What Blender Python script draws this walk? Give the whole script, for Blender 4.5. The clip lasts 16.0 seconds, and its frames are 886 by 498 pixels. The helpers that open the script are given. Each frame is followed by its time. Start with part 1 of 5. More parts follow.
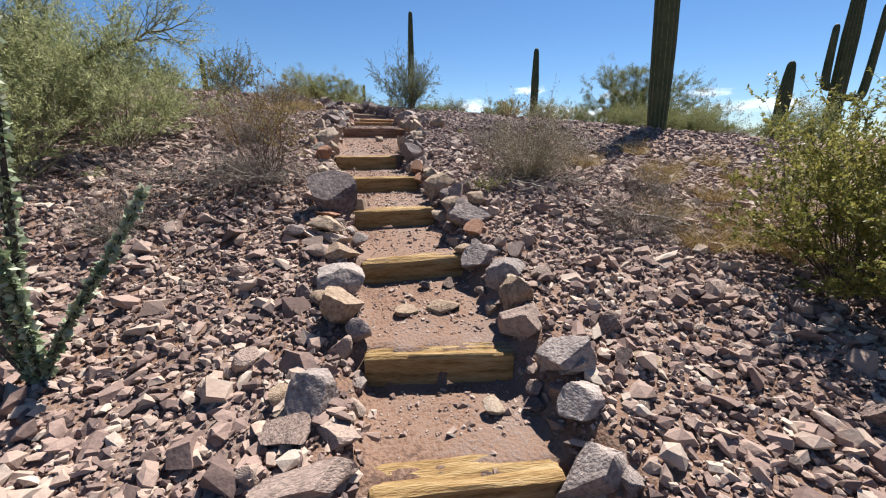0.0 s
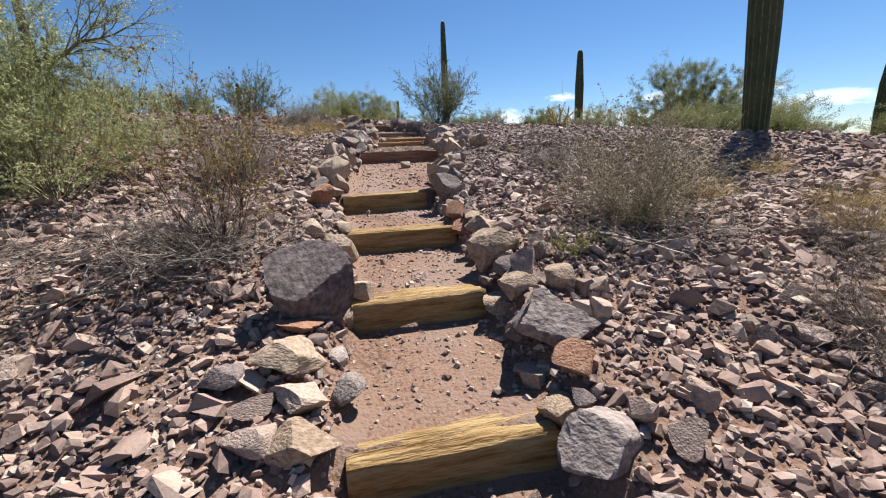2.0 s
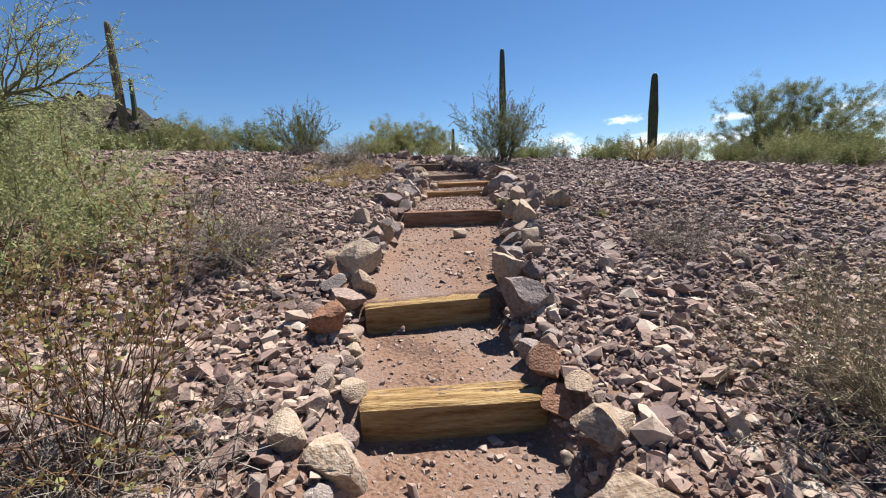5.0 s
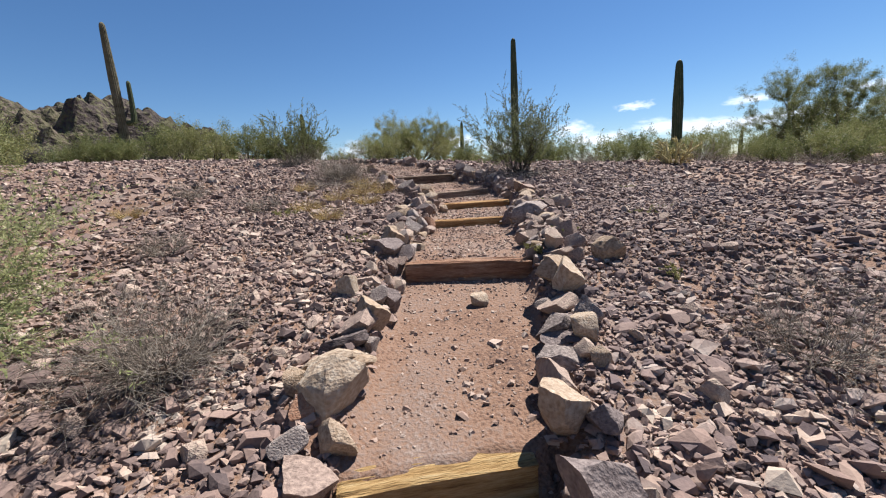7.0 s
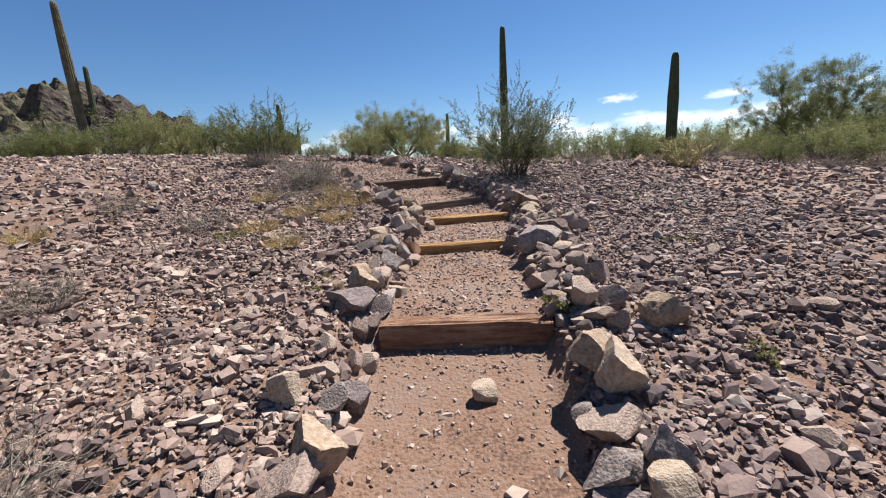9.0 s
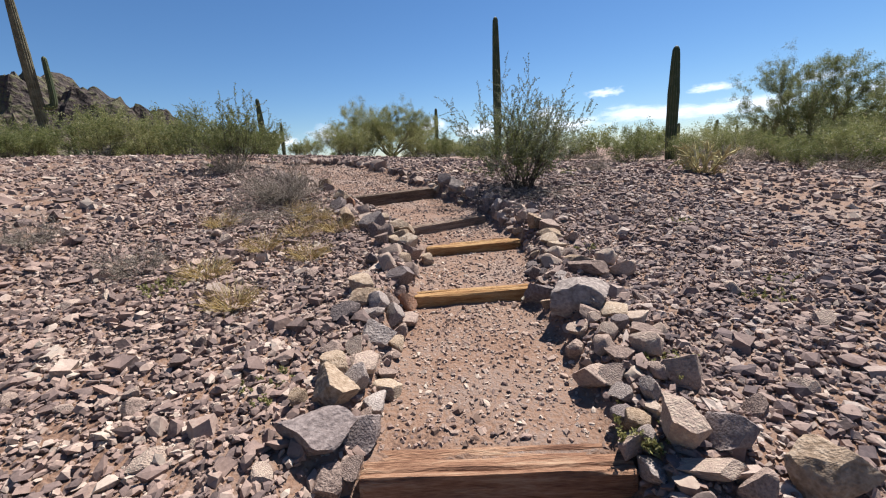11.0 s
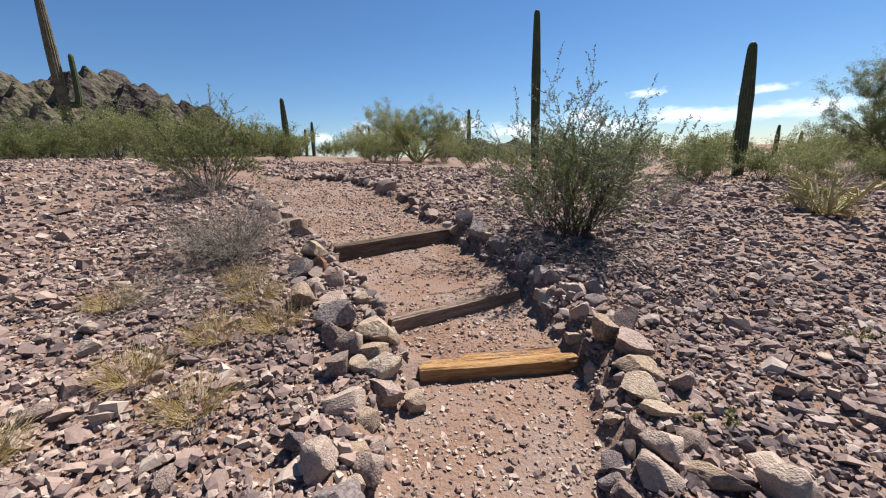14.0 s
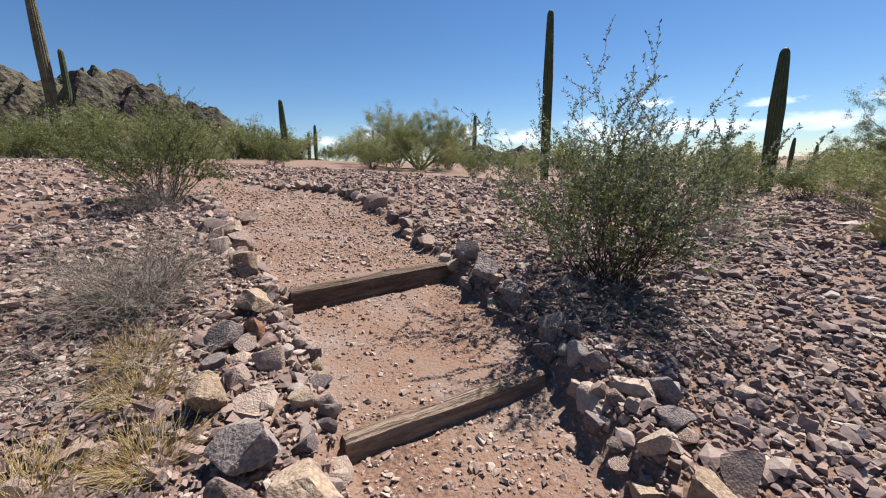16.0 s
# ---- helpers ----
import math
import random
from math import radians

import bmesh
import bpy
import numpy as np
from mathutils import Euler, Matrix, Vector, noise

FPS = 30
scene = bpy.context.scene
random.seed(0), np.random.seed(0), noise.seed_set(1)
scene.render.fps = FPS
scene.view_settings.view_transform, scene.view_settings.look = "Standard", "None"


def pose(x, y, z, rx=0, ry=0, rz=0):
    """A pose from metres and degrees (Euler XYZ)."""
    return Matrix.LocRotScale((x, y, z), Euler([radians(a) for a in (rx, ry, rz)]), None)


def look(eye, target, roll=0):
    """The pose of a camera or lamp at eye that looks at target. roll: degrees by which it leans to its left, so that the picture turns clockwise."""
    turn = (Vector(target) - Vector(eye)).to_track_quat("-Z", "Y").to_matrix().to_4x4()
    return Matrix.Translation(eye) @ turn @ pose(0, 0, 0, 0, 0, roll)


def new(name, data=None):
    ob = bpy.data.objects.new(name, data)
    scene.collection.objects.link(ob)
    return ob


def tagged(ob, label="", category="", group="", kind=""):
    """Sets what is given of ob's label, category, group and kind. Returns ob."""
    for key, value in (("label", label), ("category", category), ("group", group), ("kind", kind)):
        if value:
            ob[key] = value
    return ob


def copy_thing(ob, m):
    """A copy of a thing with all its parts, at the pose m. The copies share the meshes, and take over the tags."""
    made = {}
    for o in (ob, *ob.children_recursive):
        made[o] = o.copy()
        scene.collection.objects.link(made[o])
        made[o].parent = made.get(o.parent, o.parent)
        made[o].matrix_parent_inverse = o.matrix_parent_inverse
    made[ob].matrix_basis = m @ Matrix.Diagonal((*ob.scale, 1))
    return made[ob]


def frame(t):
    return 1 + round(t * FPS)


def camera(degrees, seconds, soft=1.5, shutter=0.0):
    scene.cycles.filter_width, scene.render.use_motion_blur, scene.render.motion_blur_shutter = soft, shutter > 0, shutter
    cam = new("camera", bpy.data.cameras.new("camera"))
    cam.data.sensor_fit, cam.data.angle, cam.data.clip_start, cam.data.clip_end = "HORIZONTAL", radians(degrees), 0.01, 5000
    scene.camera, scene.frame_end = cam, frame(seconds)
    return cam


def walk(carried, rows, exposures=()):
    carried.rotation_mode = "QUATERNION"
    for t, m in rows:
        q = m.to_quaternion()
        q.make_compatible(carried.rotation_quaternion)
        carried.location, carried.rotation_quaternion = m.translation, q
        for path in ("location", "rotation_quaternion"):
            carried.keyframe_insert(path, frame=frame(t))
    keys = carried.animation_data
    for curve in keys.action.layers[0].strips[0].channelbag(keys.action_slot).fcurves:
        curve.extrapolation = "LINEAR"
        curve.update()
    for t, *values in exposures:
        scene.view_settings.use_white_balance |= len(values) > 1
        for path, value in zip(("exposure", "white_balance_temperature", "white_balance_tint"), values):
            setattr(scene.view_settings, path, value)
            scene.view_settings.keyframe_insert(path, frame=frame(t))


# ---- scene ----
cam = camera(96.8, 16.0, 1.15)
METRES, EYE, TILT, LEAN, TURN = 9.0, 1.5, 0.0, 0.0, -14.1
ROWS = [
    (0.0, 0.0, 0.0, 0.0, 0.08, -15.31, -0.31),
    (0.5, -0.0114, 0.0332, -0.0006, -0.48, -13.93, 0.23),
    (1.0, -0.0088, 0.0777, -0.0003, 0.03, -12.81, 1.18),
    (1.5, -0.0062, 0.1251, 0.0045, 2.66, -12.07, 1.67),
    (2.0, -0.0125, 0.1697, 0.0159, 5.03, -13.61, 2.28),
    (2.5, -0.0112, 0.2091, 0.026, 9.1, -14.5, 3.2),
    (3.0, -0.0021, 0.2443, 0.0474, 15.97, -12.28, 1.54),
    (3.5, -0.0038, 0.2559, 0.0567, 16.14, -10.54, 2.1),
    (4.0, -0.0207, 0.2696, 0.0571, 13.4, -9.56, 1.53),
    (6.5, -0.0619, 0.4018, 0.0863, 12.99, -11.06, 3.09),
    (7.0, -0.0642, 0.4271, 0.103, 13.92, -11.14, 3.51),
    (7.5, -0.0727, 0.4473, 0.1038, 14.35, -11.24, 3.67),
    (8.0, -0.0824, 0.4714, 0.1075, 14.22, -11.43, 3.55),
    (8.5, -0.085, 0.5044, 0.1118, 13.28, -11.92, 3.38),
    (9.0, -0.0898, 0.5297, 0.1249, 11.8, -12.49, 3.24),
    (11.5, -0.1288, 0.6571, 0.1497, 9.5, -13.45, 3.29),
    (12.0, -0.131, 0.6877, 0.1497, 8.75, -13.44, 3.19),
    (12.5, -0.1332, 0.7227, 0.1503, 8.67, -13.4, 2.97),
    (13.0, -0.1377, 0.7597, 0.1583, 10.22, -13.44, 2.74),
    (13.5, -0.1385, 0.7923, 0.1685, 12.33, -13.4, 2.47),
    (14.0, -0.1383, 0.8167, 0.1859, 14.75, -13.34, 2.11),
    (14.5, -0.1457, 0.8437, 0.1894, 14.69, -13.14, 1.68),
    (15.0, -0.1449, 0.8711, 0.1901, 14.45, -12.9, 1.3),
    (15.5, -0.1484, 0.9006, 0.192, 14.26, -12.62, 1.06),
    (16.0, -0.1613, 0.9303, 0.194, 15.49, -12.54, 0.93),
]
walk(cam, [(t, pose(0, 0, EYE, TILT, LEAN, TURN) @ pose(METRES * x, METRES * y, METRES * z, 90 + pitch, roll, yaw)) for t, x, y, z, yaw, pitch, roll in ROWS], [(0.0, 1.19, 6260, 11.0), (5.0, 1.16, 6260, 11.0), (7.0, 1.08, 6260, 11.0), (16.0, 1.08, 6260, 11.0)])

# ---------------------------------------------------------------- light
SUN_DIR = Vector((0.46, 0.48, 1.0)).normalized()
sun = new("sun", bpy.data.lights.new("sun", "SUN"))
sun.data.energy, sun.data.angle, sun.data.color = 5.0, radians(0.53), (1.0, 0.95, 0.87)
sun.matrix_world = look(SUN_DIR * 60, (0, 0, 0))
world = bpy.data.worlds.new("sky")
world.use_nodes = True
scene.world = world
sky = world.node_tree.nodes.new("ShaderNodeTexSky")
sky.sky_type, sky.sun_disc = "NISHITA", False
sky.sun_elevation = math.asin(SUN_DIR.z)
sky.sun_rotation = math.atan2(SUN_DIR.x, SUN_DIR.y)
sky.altitude, sky.air_density, sky.dust_density, sky.ozone_density = 700, 1.0, 0.05, 6.0
back = world.node_tree.nodes["Background"]
back.inputs["Strength"].default_value = 0.05
deep = world.node_tree.nodes.new("ShaderNodeHueSaturation")
deep.inputs["Saturation"].default_value = 1.1
world.node_tree.links.new(sky.outputs[0], deep.inputs["Color"])
world.node_tree.links.new(deep.outputs[0], back.inputs["Color"])


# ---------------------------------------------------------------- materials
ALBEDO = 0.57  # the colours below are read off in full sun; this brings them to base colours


def material(name, stops, scale=6.0, rough=0.9, bump=0.3, bump_scale=40.0, bump_dist=0.01, vary="", vary_amount=0.5,
             translucent=0.0, stretch=(1, 1, 1), detail=6.0, fine=0.35, coords="Object", spec=0.2):
    """A node material: noise at two scales, a ramp of base colours, and a bump.
    vary: 'object' or 'island' shifts the ramp from piece to piece."""
    m = bpy.data.materials.new(name)
    m.use_nodes = True
    nt = m.node_tree
    n, l = nt.nodes, nt.links
    bsdf = n["Principled BSDF"]
    co = n.new("ShaderNodeTexCoord")
    mp = n.new("ShaderNodeMapping")
    mp.inputs["Scale"].default_value = stretch
    l.new(co.outputs[coords], mp.inputs["Vector"])
    big = n.new("ShaderNodeTexNoise")
    big.inputs["Scale"].default_value, big.inputs["Detail"].default_value = scale, detail
    l.new(mp.outputs[0], big.inputs["Vector"])
    small = n.new("ShaderNodeTexNoise")
    small.inputs["Scale"].default_value, small.inputs["Detail"].default_value = bump_scale, 5
    l.new(mp.outputs[0], small.inputs["Vector"])
    mix = n.new("ShaderNodeMath")
    mix.operation = "MULTIPLY_ADD"
    mix.inputs[1].default_value = fine
    l.new(small.outputs["Fac"], mix.inputs[0])
    sub = n.new("ShaderNodeMath")
    sub.operation = "SUBTRACT"
    sub.inputs[1].default_value = fine * 0.5
    l.new(big.outputs["Fac"], sub.inputs[0])
    l.new(sub.outputs[0], mix.inputs[2])
    value = mix.outputs[0]
    if vary:
        if vary == "object":
            src = n.new("ShaderNodeObjectInfo").outputs["Random"]
        else:
            src = n.new("ShaderNodeNewGeometry").outputs["Random Per Island"]
        sh = n.new("ShaderNodeMath")
        sh.operation = "MULTIPLY_ADD"
        sh.inputs[1].default_value = vary_amount
        l.new(src, sh.inputs[0])
        s2 = n.new("ShaderNodeMath")
        s2.operation = "SUBTRACT"
        s2.inputs[1].default_value = vary_amount * 0.5
        l.new(value, s2.inputs[0])
        l.new(s2.outputs[0], sh.inputs[2])
        value = sh.outputs[0]
    ramp = n.new("ShaderNodeValToRGB")
    el = ramp.color_ramp.elements
    while len(el) < len(stops):
        el.new(0.5)
    for e, (p, c) in zip(el, stops):
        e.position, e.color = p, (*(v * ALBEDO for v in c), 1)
    l.new(value, ramp.inputs["Fac"])
    l.new(ramp.outputs["Color"], bsdf.inputs["Base Color"])
    bsdf.inputs["Roughness"].default_value = rough
    bsdf.inputs["Specular IOR Level"].default_value = spec
    if bump:
        b = n.new("ShaderNodeBump")
        b.inputs["Strength"].default_value, b.inputs["Distance"].default_value = bump, bump_dist
        l.new(small.outputs["Fac"], b.inputs["Height"])
        l.new(b.outputs["Normal"], bsdf.inputs["Normal"])
    if translucent:
        tr = n.new("ShaderNodeBsdfTranslucent")
        l.new(ramp.outputs["Color"], tr.inputs["Color"])
        ms = n.new("ShaderNodeMixShader")
        ms.inputs["Fac"].default_value = translucent
        l.new(bsdf.outputs[0], ms.inputs[1])
        l.new(tr.outputs[0], ms.inputs[2])
        l.new(ms.outputs[0], n["Material Output"].inputs["Surface"])
    return m


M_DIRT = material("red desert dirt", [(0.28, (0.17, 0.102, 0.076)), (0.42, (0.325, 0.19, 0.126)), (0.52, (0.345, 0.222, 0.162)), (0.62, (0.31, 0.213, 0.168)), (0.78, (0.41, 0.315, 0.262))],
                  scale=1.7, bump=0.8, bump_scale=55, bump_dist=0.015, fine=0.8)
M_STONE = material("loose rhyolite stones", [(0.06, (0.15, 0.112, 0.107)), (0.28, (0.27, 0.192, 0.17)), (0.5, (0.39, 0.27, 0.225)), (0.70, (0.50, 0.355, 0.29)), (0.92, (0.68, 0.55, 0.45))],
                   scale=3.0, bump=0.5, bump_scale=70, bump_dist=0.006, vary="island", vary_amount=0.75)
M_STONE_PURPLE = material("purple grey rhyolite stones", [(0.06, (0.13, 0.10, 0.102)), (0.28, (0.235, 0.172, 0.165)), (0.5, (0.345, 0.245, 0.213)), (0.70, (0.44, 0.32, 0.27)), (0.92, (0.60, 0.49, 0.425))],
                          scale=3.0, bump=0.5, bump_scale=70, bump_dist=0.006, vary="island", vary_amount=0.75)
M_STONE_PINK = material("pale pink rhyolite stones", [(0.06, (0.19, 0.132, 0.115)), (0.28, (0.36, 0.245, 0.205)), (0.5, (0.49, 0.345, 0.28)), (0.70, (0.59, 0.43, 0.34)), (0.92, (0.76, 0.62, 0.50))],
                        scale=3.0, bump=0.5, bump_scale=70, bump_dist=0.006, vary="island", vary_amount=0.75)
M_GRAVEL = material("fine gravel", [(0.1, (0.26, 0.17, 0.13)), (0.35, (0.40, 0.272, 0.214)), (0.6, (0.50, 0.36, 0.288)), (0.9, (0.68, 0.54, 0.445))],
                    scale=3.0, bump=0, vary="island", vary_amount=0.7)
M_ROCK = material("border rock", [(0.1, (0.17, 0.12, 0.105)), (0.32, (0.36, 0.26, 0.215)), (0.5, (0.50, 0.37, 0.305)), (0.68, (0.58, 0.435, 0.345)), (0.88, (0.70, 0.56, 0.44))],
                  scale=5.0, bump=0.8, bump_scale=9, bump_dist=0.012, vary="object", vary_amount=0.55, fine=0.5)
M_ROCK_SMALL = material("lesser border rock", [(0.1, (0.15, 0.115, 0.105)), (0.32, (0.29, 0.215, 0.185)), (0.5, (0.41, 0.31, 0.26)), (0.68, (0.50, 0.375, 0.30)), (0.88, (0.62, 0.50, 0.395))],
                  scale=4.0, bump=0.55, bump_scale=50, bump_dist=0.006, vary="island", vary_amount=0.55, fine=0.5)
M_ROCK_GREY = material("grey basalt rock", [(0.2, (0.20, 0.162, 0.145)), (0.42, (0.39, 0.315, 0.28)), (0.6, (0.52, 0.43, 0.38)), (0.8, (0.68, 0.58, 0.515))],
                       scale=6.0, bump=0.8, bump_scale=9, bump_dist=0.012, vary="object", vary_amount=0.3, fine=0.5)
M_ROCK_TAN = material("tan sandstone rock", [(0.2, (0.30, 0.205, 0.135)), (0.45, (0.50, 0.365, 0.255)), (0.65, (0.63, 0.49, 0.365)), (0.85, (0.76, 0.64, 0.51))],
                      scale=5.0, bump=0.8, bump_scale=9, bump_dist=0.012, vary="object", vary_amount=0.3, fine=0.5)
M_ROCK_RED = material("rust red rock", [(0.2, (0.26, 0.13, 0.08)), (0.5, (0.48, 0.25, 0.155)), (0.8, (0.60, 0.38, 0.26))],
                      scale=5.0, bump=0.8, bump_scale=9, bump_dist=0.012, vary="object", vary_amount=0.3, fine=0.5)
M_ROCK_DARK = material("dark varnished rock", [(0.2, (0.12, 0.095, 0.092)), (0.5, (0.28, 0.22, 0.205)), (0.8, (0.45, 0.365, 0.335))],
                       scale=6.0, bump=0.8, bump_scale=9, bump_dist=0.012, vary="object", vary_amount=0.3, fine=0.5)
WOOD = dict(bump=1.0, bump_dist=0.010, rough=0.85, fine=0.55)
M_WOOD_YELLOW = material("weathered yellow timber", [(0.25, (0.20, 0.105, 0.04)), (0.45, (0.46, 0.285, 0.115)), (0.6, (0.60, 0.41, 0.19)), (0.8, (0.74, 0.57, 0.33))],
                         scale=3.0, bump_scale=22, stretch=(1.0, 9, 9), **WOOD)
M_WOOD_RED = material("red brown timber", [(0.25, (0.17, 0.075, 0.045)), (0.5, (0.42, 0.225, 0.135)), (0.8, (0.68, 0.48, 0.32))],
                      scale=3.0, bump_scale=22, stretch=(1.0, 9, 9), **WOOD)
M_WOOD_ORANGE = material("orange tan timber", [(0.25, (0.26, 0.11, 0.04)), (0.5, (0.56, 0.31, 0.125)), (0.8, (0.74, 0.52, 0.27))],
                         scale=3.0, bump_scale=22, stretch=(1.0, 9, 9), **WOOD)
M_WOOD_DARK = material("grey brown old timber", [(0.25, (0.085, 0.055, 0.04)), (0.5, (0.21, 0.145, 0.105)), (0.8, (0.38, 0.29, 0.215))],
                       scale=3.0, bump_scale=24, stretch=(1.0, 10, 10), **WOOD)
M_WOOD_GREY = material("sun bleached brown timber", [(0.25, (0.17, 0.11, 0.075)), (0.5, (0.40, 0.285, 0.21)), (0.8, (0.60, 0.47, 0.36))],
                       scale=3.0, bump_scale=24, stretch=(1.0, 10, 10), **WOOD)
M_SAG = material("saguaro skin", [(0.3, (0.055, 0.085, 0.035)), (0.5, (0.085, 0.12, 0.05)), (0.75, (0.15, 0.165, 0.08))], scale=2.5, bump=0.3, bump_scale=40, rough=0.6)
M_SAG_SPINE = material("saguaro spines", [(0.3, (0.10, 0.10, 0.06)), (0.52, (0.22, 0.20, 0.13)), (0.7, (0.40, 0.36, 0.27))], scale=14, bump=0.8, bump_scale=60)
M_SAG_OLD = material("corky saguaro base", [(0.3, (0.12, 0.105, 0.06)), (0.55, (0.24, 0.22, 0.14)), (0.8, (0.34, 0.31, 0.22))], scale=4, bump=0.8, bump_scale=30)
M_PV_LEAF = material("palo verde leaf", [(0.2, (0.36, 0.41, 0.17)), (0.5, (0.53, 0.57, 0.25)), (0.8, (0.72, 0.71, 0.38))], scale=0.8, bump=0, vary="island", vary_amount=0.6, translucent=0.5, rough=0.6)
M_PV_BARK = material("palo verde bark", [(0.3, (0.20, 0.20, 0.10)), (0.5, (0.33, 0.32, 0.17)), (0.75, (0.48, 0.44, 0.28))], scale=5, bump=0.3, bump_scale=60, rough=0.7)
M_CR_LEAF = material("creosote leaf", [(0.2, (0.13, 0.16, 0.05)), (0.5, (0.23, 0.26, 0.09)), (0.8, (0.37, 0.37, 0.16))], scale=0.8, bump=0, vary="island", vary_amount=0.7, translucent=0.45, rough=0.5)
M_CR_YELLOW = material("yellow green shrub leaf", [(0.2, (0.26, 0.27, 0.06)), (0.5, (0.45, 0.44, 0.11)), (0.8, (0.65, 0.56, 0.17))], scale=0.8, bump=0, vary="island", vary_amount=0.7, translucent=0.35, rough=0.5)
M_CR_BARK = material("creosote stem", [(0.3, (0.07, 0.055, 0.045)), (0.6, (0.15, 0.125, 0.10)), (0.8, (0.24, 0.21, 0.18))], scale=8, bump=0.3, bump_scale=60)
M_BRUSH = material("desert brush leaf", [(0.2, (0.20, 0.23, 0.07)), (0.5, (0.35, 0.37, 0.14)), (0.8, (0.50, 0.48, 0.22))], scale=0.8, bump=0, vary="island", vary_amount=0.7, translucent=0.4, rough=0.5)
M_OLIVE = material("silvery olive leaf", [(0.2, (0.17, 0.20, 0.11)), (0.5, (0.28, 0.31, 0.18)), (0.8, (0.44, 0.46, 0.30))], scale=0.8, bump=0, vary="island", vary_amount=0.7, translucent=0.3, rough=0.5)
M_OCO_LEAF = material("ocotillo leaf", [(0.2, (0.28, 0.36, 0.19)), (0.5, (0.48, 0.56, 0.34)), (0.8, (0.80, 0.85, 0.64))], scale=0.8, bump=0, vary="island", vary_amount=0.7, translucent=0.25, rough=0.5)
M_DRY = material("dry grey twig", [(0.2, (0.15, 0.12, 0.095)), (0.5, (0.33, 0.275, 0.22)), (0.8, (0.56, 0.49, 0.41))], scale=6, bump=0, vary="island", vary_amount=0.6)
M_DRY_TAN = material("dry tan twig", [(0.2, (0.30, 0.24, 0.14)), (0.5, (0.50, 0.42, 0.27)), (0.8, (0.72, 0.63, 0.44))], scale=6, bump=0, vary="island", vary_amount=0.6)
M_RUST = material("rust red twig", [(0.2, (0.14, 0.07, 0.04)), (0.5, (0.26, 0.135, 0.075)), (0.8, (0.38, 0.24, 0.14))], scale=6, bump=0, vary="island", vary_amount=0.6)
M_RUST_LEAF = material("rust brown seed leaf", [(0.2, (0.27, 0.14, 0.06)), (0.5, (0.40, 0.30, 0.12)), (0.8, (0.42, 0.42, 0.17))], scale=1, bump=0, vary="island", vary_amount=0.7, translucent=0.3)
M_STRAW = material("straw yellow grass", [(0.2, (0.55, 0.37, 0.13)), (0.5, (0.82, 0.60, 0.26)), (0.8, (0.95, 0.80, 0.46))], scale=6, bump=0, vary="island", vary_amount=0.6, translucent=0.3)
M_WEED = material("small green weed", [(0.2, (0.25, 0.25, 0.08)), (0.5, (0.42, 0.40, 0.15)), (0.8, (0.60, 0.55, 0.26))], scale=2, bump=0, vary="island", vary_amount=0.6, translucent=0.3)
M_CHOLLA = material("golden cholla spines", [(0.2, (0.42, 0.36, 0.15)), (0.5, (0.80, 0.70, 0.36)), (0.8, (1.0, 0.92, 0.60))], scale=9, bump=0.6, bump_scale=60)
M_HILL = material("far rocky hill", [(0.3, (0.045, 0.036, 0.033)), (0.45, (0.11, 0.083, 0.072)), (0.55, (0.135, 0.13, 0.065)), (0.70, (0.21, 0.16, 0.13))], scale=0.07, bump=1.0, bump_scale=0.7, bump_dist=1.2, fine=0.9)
M_CLOUD = bpy.data.materials.new("white cloud")
M_CLOUD.use_nodes = True
_n, _l = M_CLOUD.node_tree.nodes, M_CLOUD.node_tree.links
_n.remove(_n["Principled BSDF"])
_co = _n.new("ShaderNodeTexCoord")
_gr = _n.new("ShaderNodeTexGradient")
_gr.gradient_type = "SPHERICAL"
_l.new(_co.outputs["Object"], _gr.inputs["Vector"])
_ns = _n.new("ShaderNodeTexNoise")
_ns.inputs["Scale"].default_value, _ns.inputs["Detail"].default_value, _ns.inputs["Roughness"].default_value = 2.4, 8, 0.62
_mp = _n.new("ShaderNodeMapping")
_mp.inputs["Scale"].default_value = (1.6, 1, 1)
_oi = _n.new("ShaderNodeObjectInfo")
_va = _n.new("ShaderNodeVectorMath")
_va.operation = "ADD"
_sc = _n.new("ShaderNodeMath")
_sc.operation = "MULTIPLY"
_sc.inputs[1].default_value = 40
_l.new(_oi.outputs["Random"], _sc.inputs[0])
_l.new(_co.outputs["Object"], _mp.inputs["Vector"])
_l.new(_mp.outputs[0], _va.inputs[0])
_l.new(_sc.outputs[0], _va.inputs[1])
_l.new(_va.outputs[0], _ns.inputs["Vector"])
_mu = _n.new("ShaderNodeMath")
_mu.operation = "MULTIPLY_ADD"
_mu.inputs[1].default_value = 0.75
_l.new(_gr.outputs["Fac"], _mu.inputs[0])
_l.new(_ns.outputs["Fac"], _mu.inputs[2])
_rp = _n.new("ShaderNodeMapRange")
_rp.inputs["From Min"].default_value, _rp.inputs["From Max"].default_value = 0.80, 1.35
_l.new(_mu.outputs[0], _rp.inputs["Value"])
# the card glows: emission stands in for sunlight on the cloud
_em = _n.new("ShaderNodeEmission")
_em.inputs["Color"].default_value, _em.inputs["Strength"].default_value = (0.93, 0.96, 1.0, 1), 0.72
_tp = _n.new("ShaderNodeBsdfTransparent")
_ms = _n.new("ShaderNodeMixShader")
_l.new(_rp.outputs[0], _ms.inputs["Fac"])
_l.new(_tp.outputs[0], _ms.inputs[1])
_l.new(_em.outputs[0], _ms.inputs[2])
_l.new(_ms.outputs[0], _n["Material Output"].inputs["Surface"])


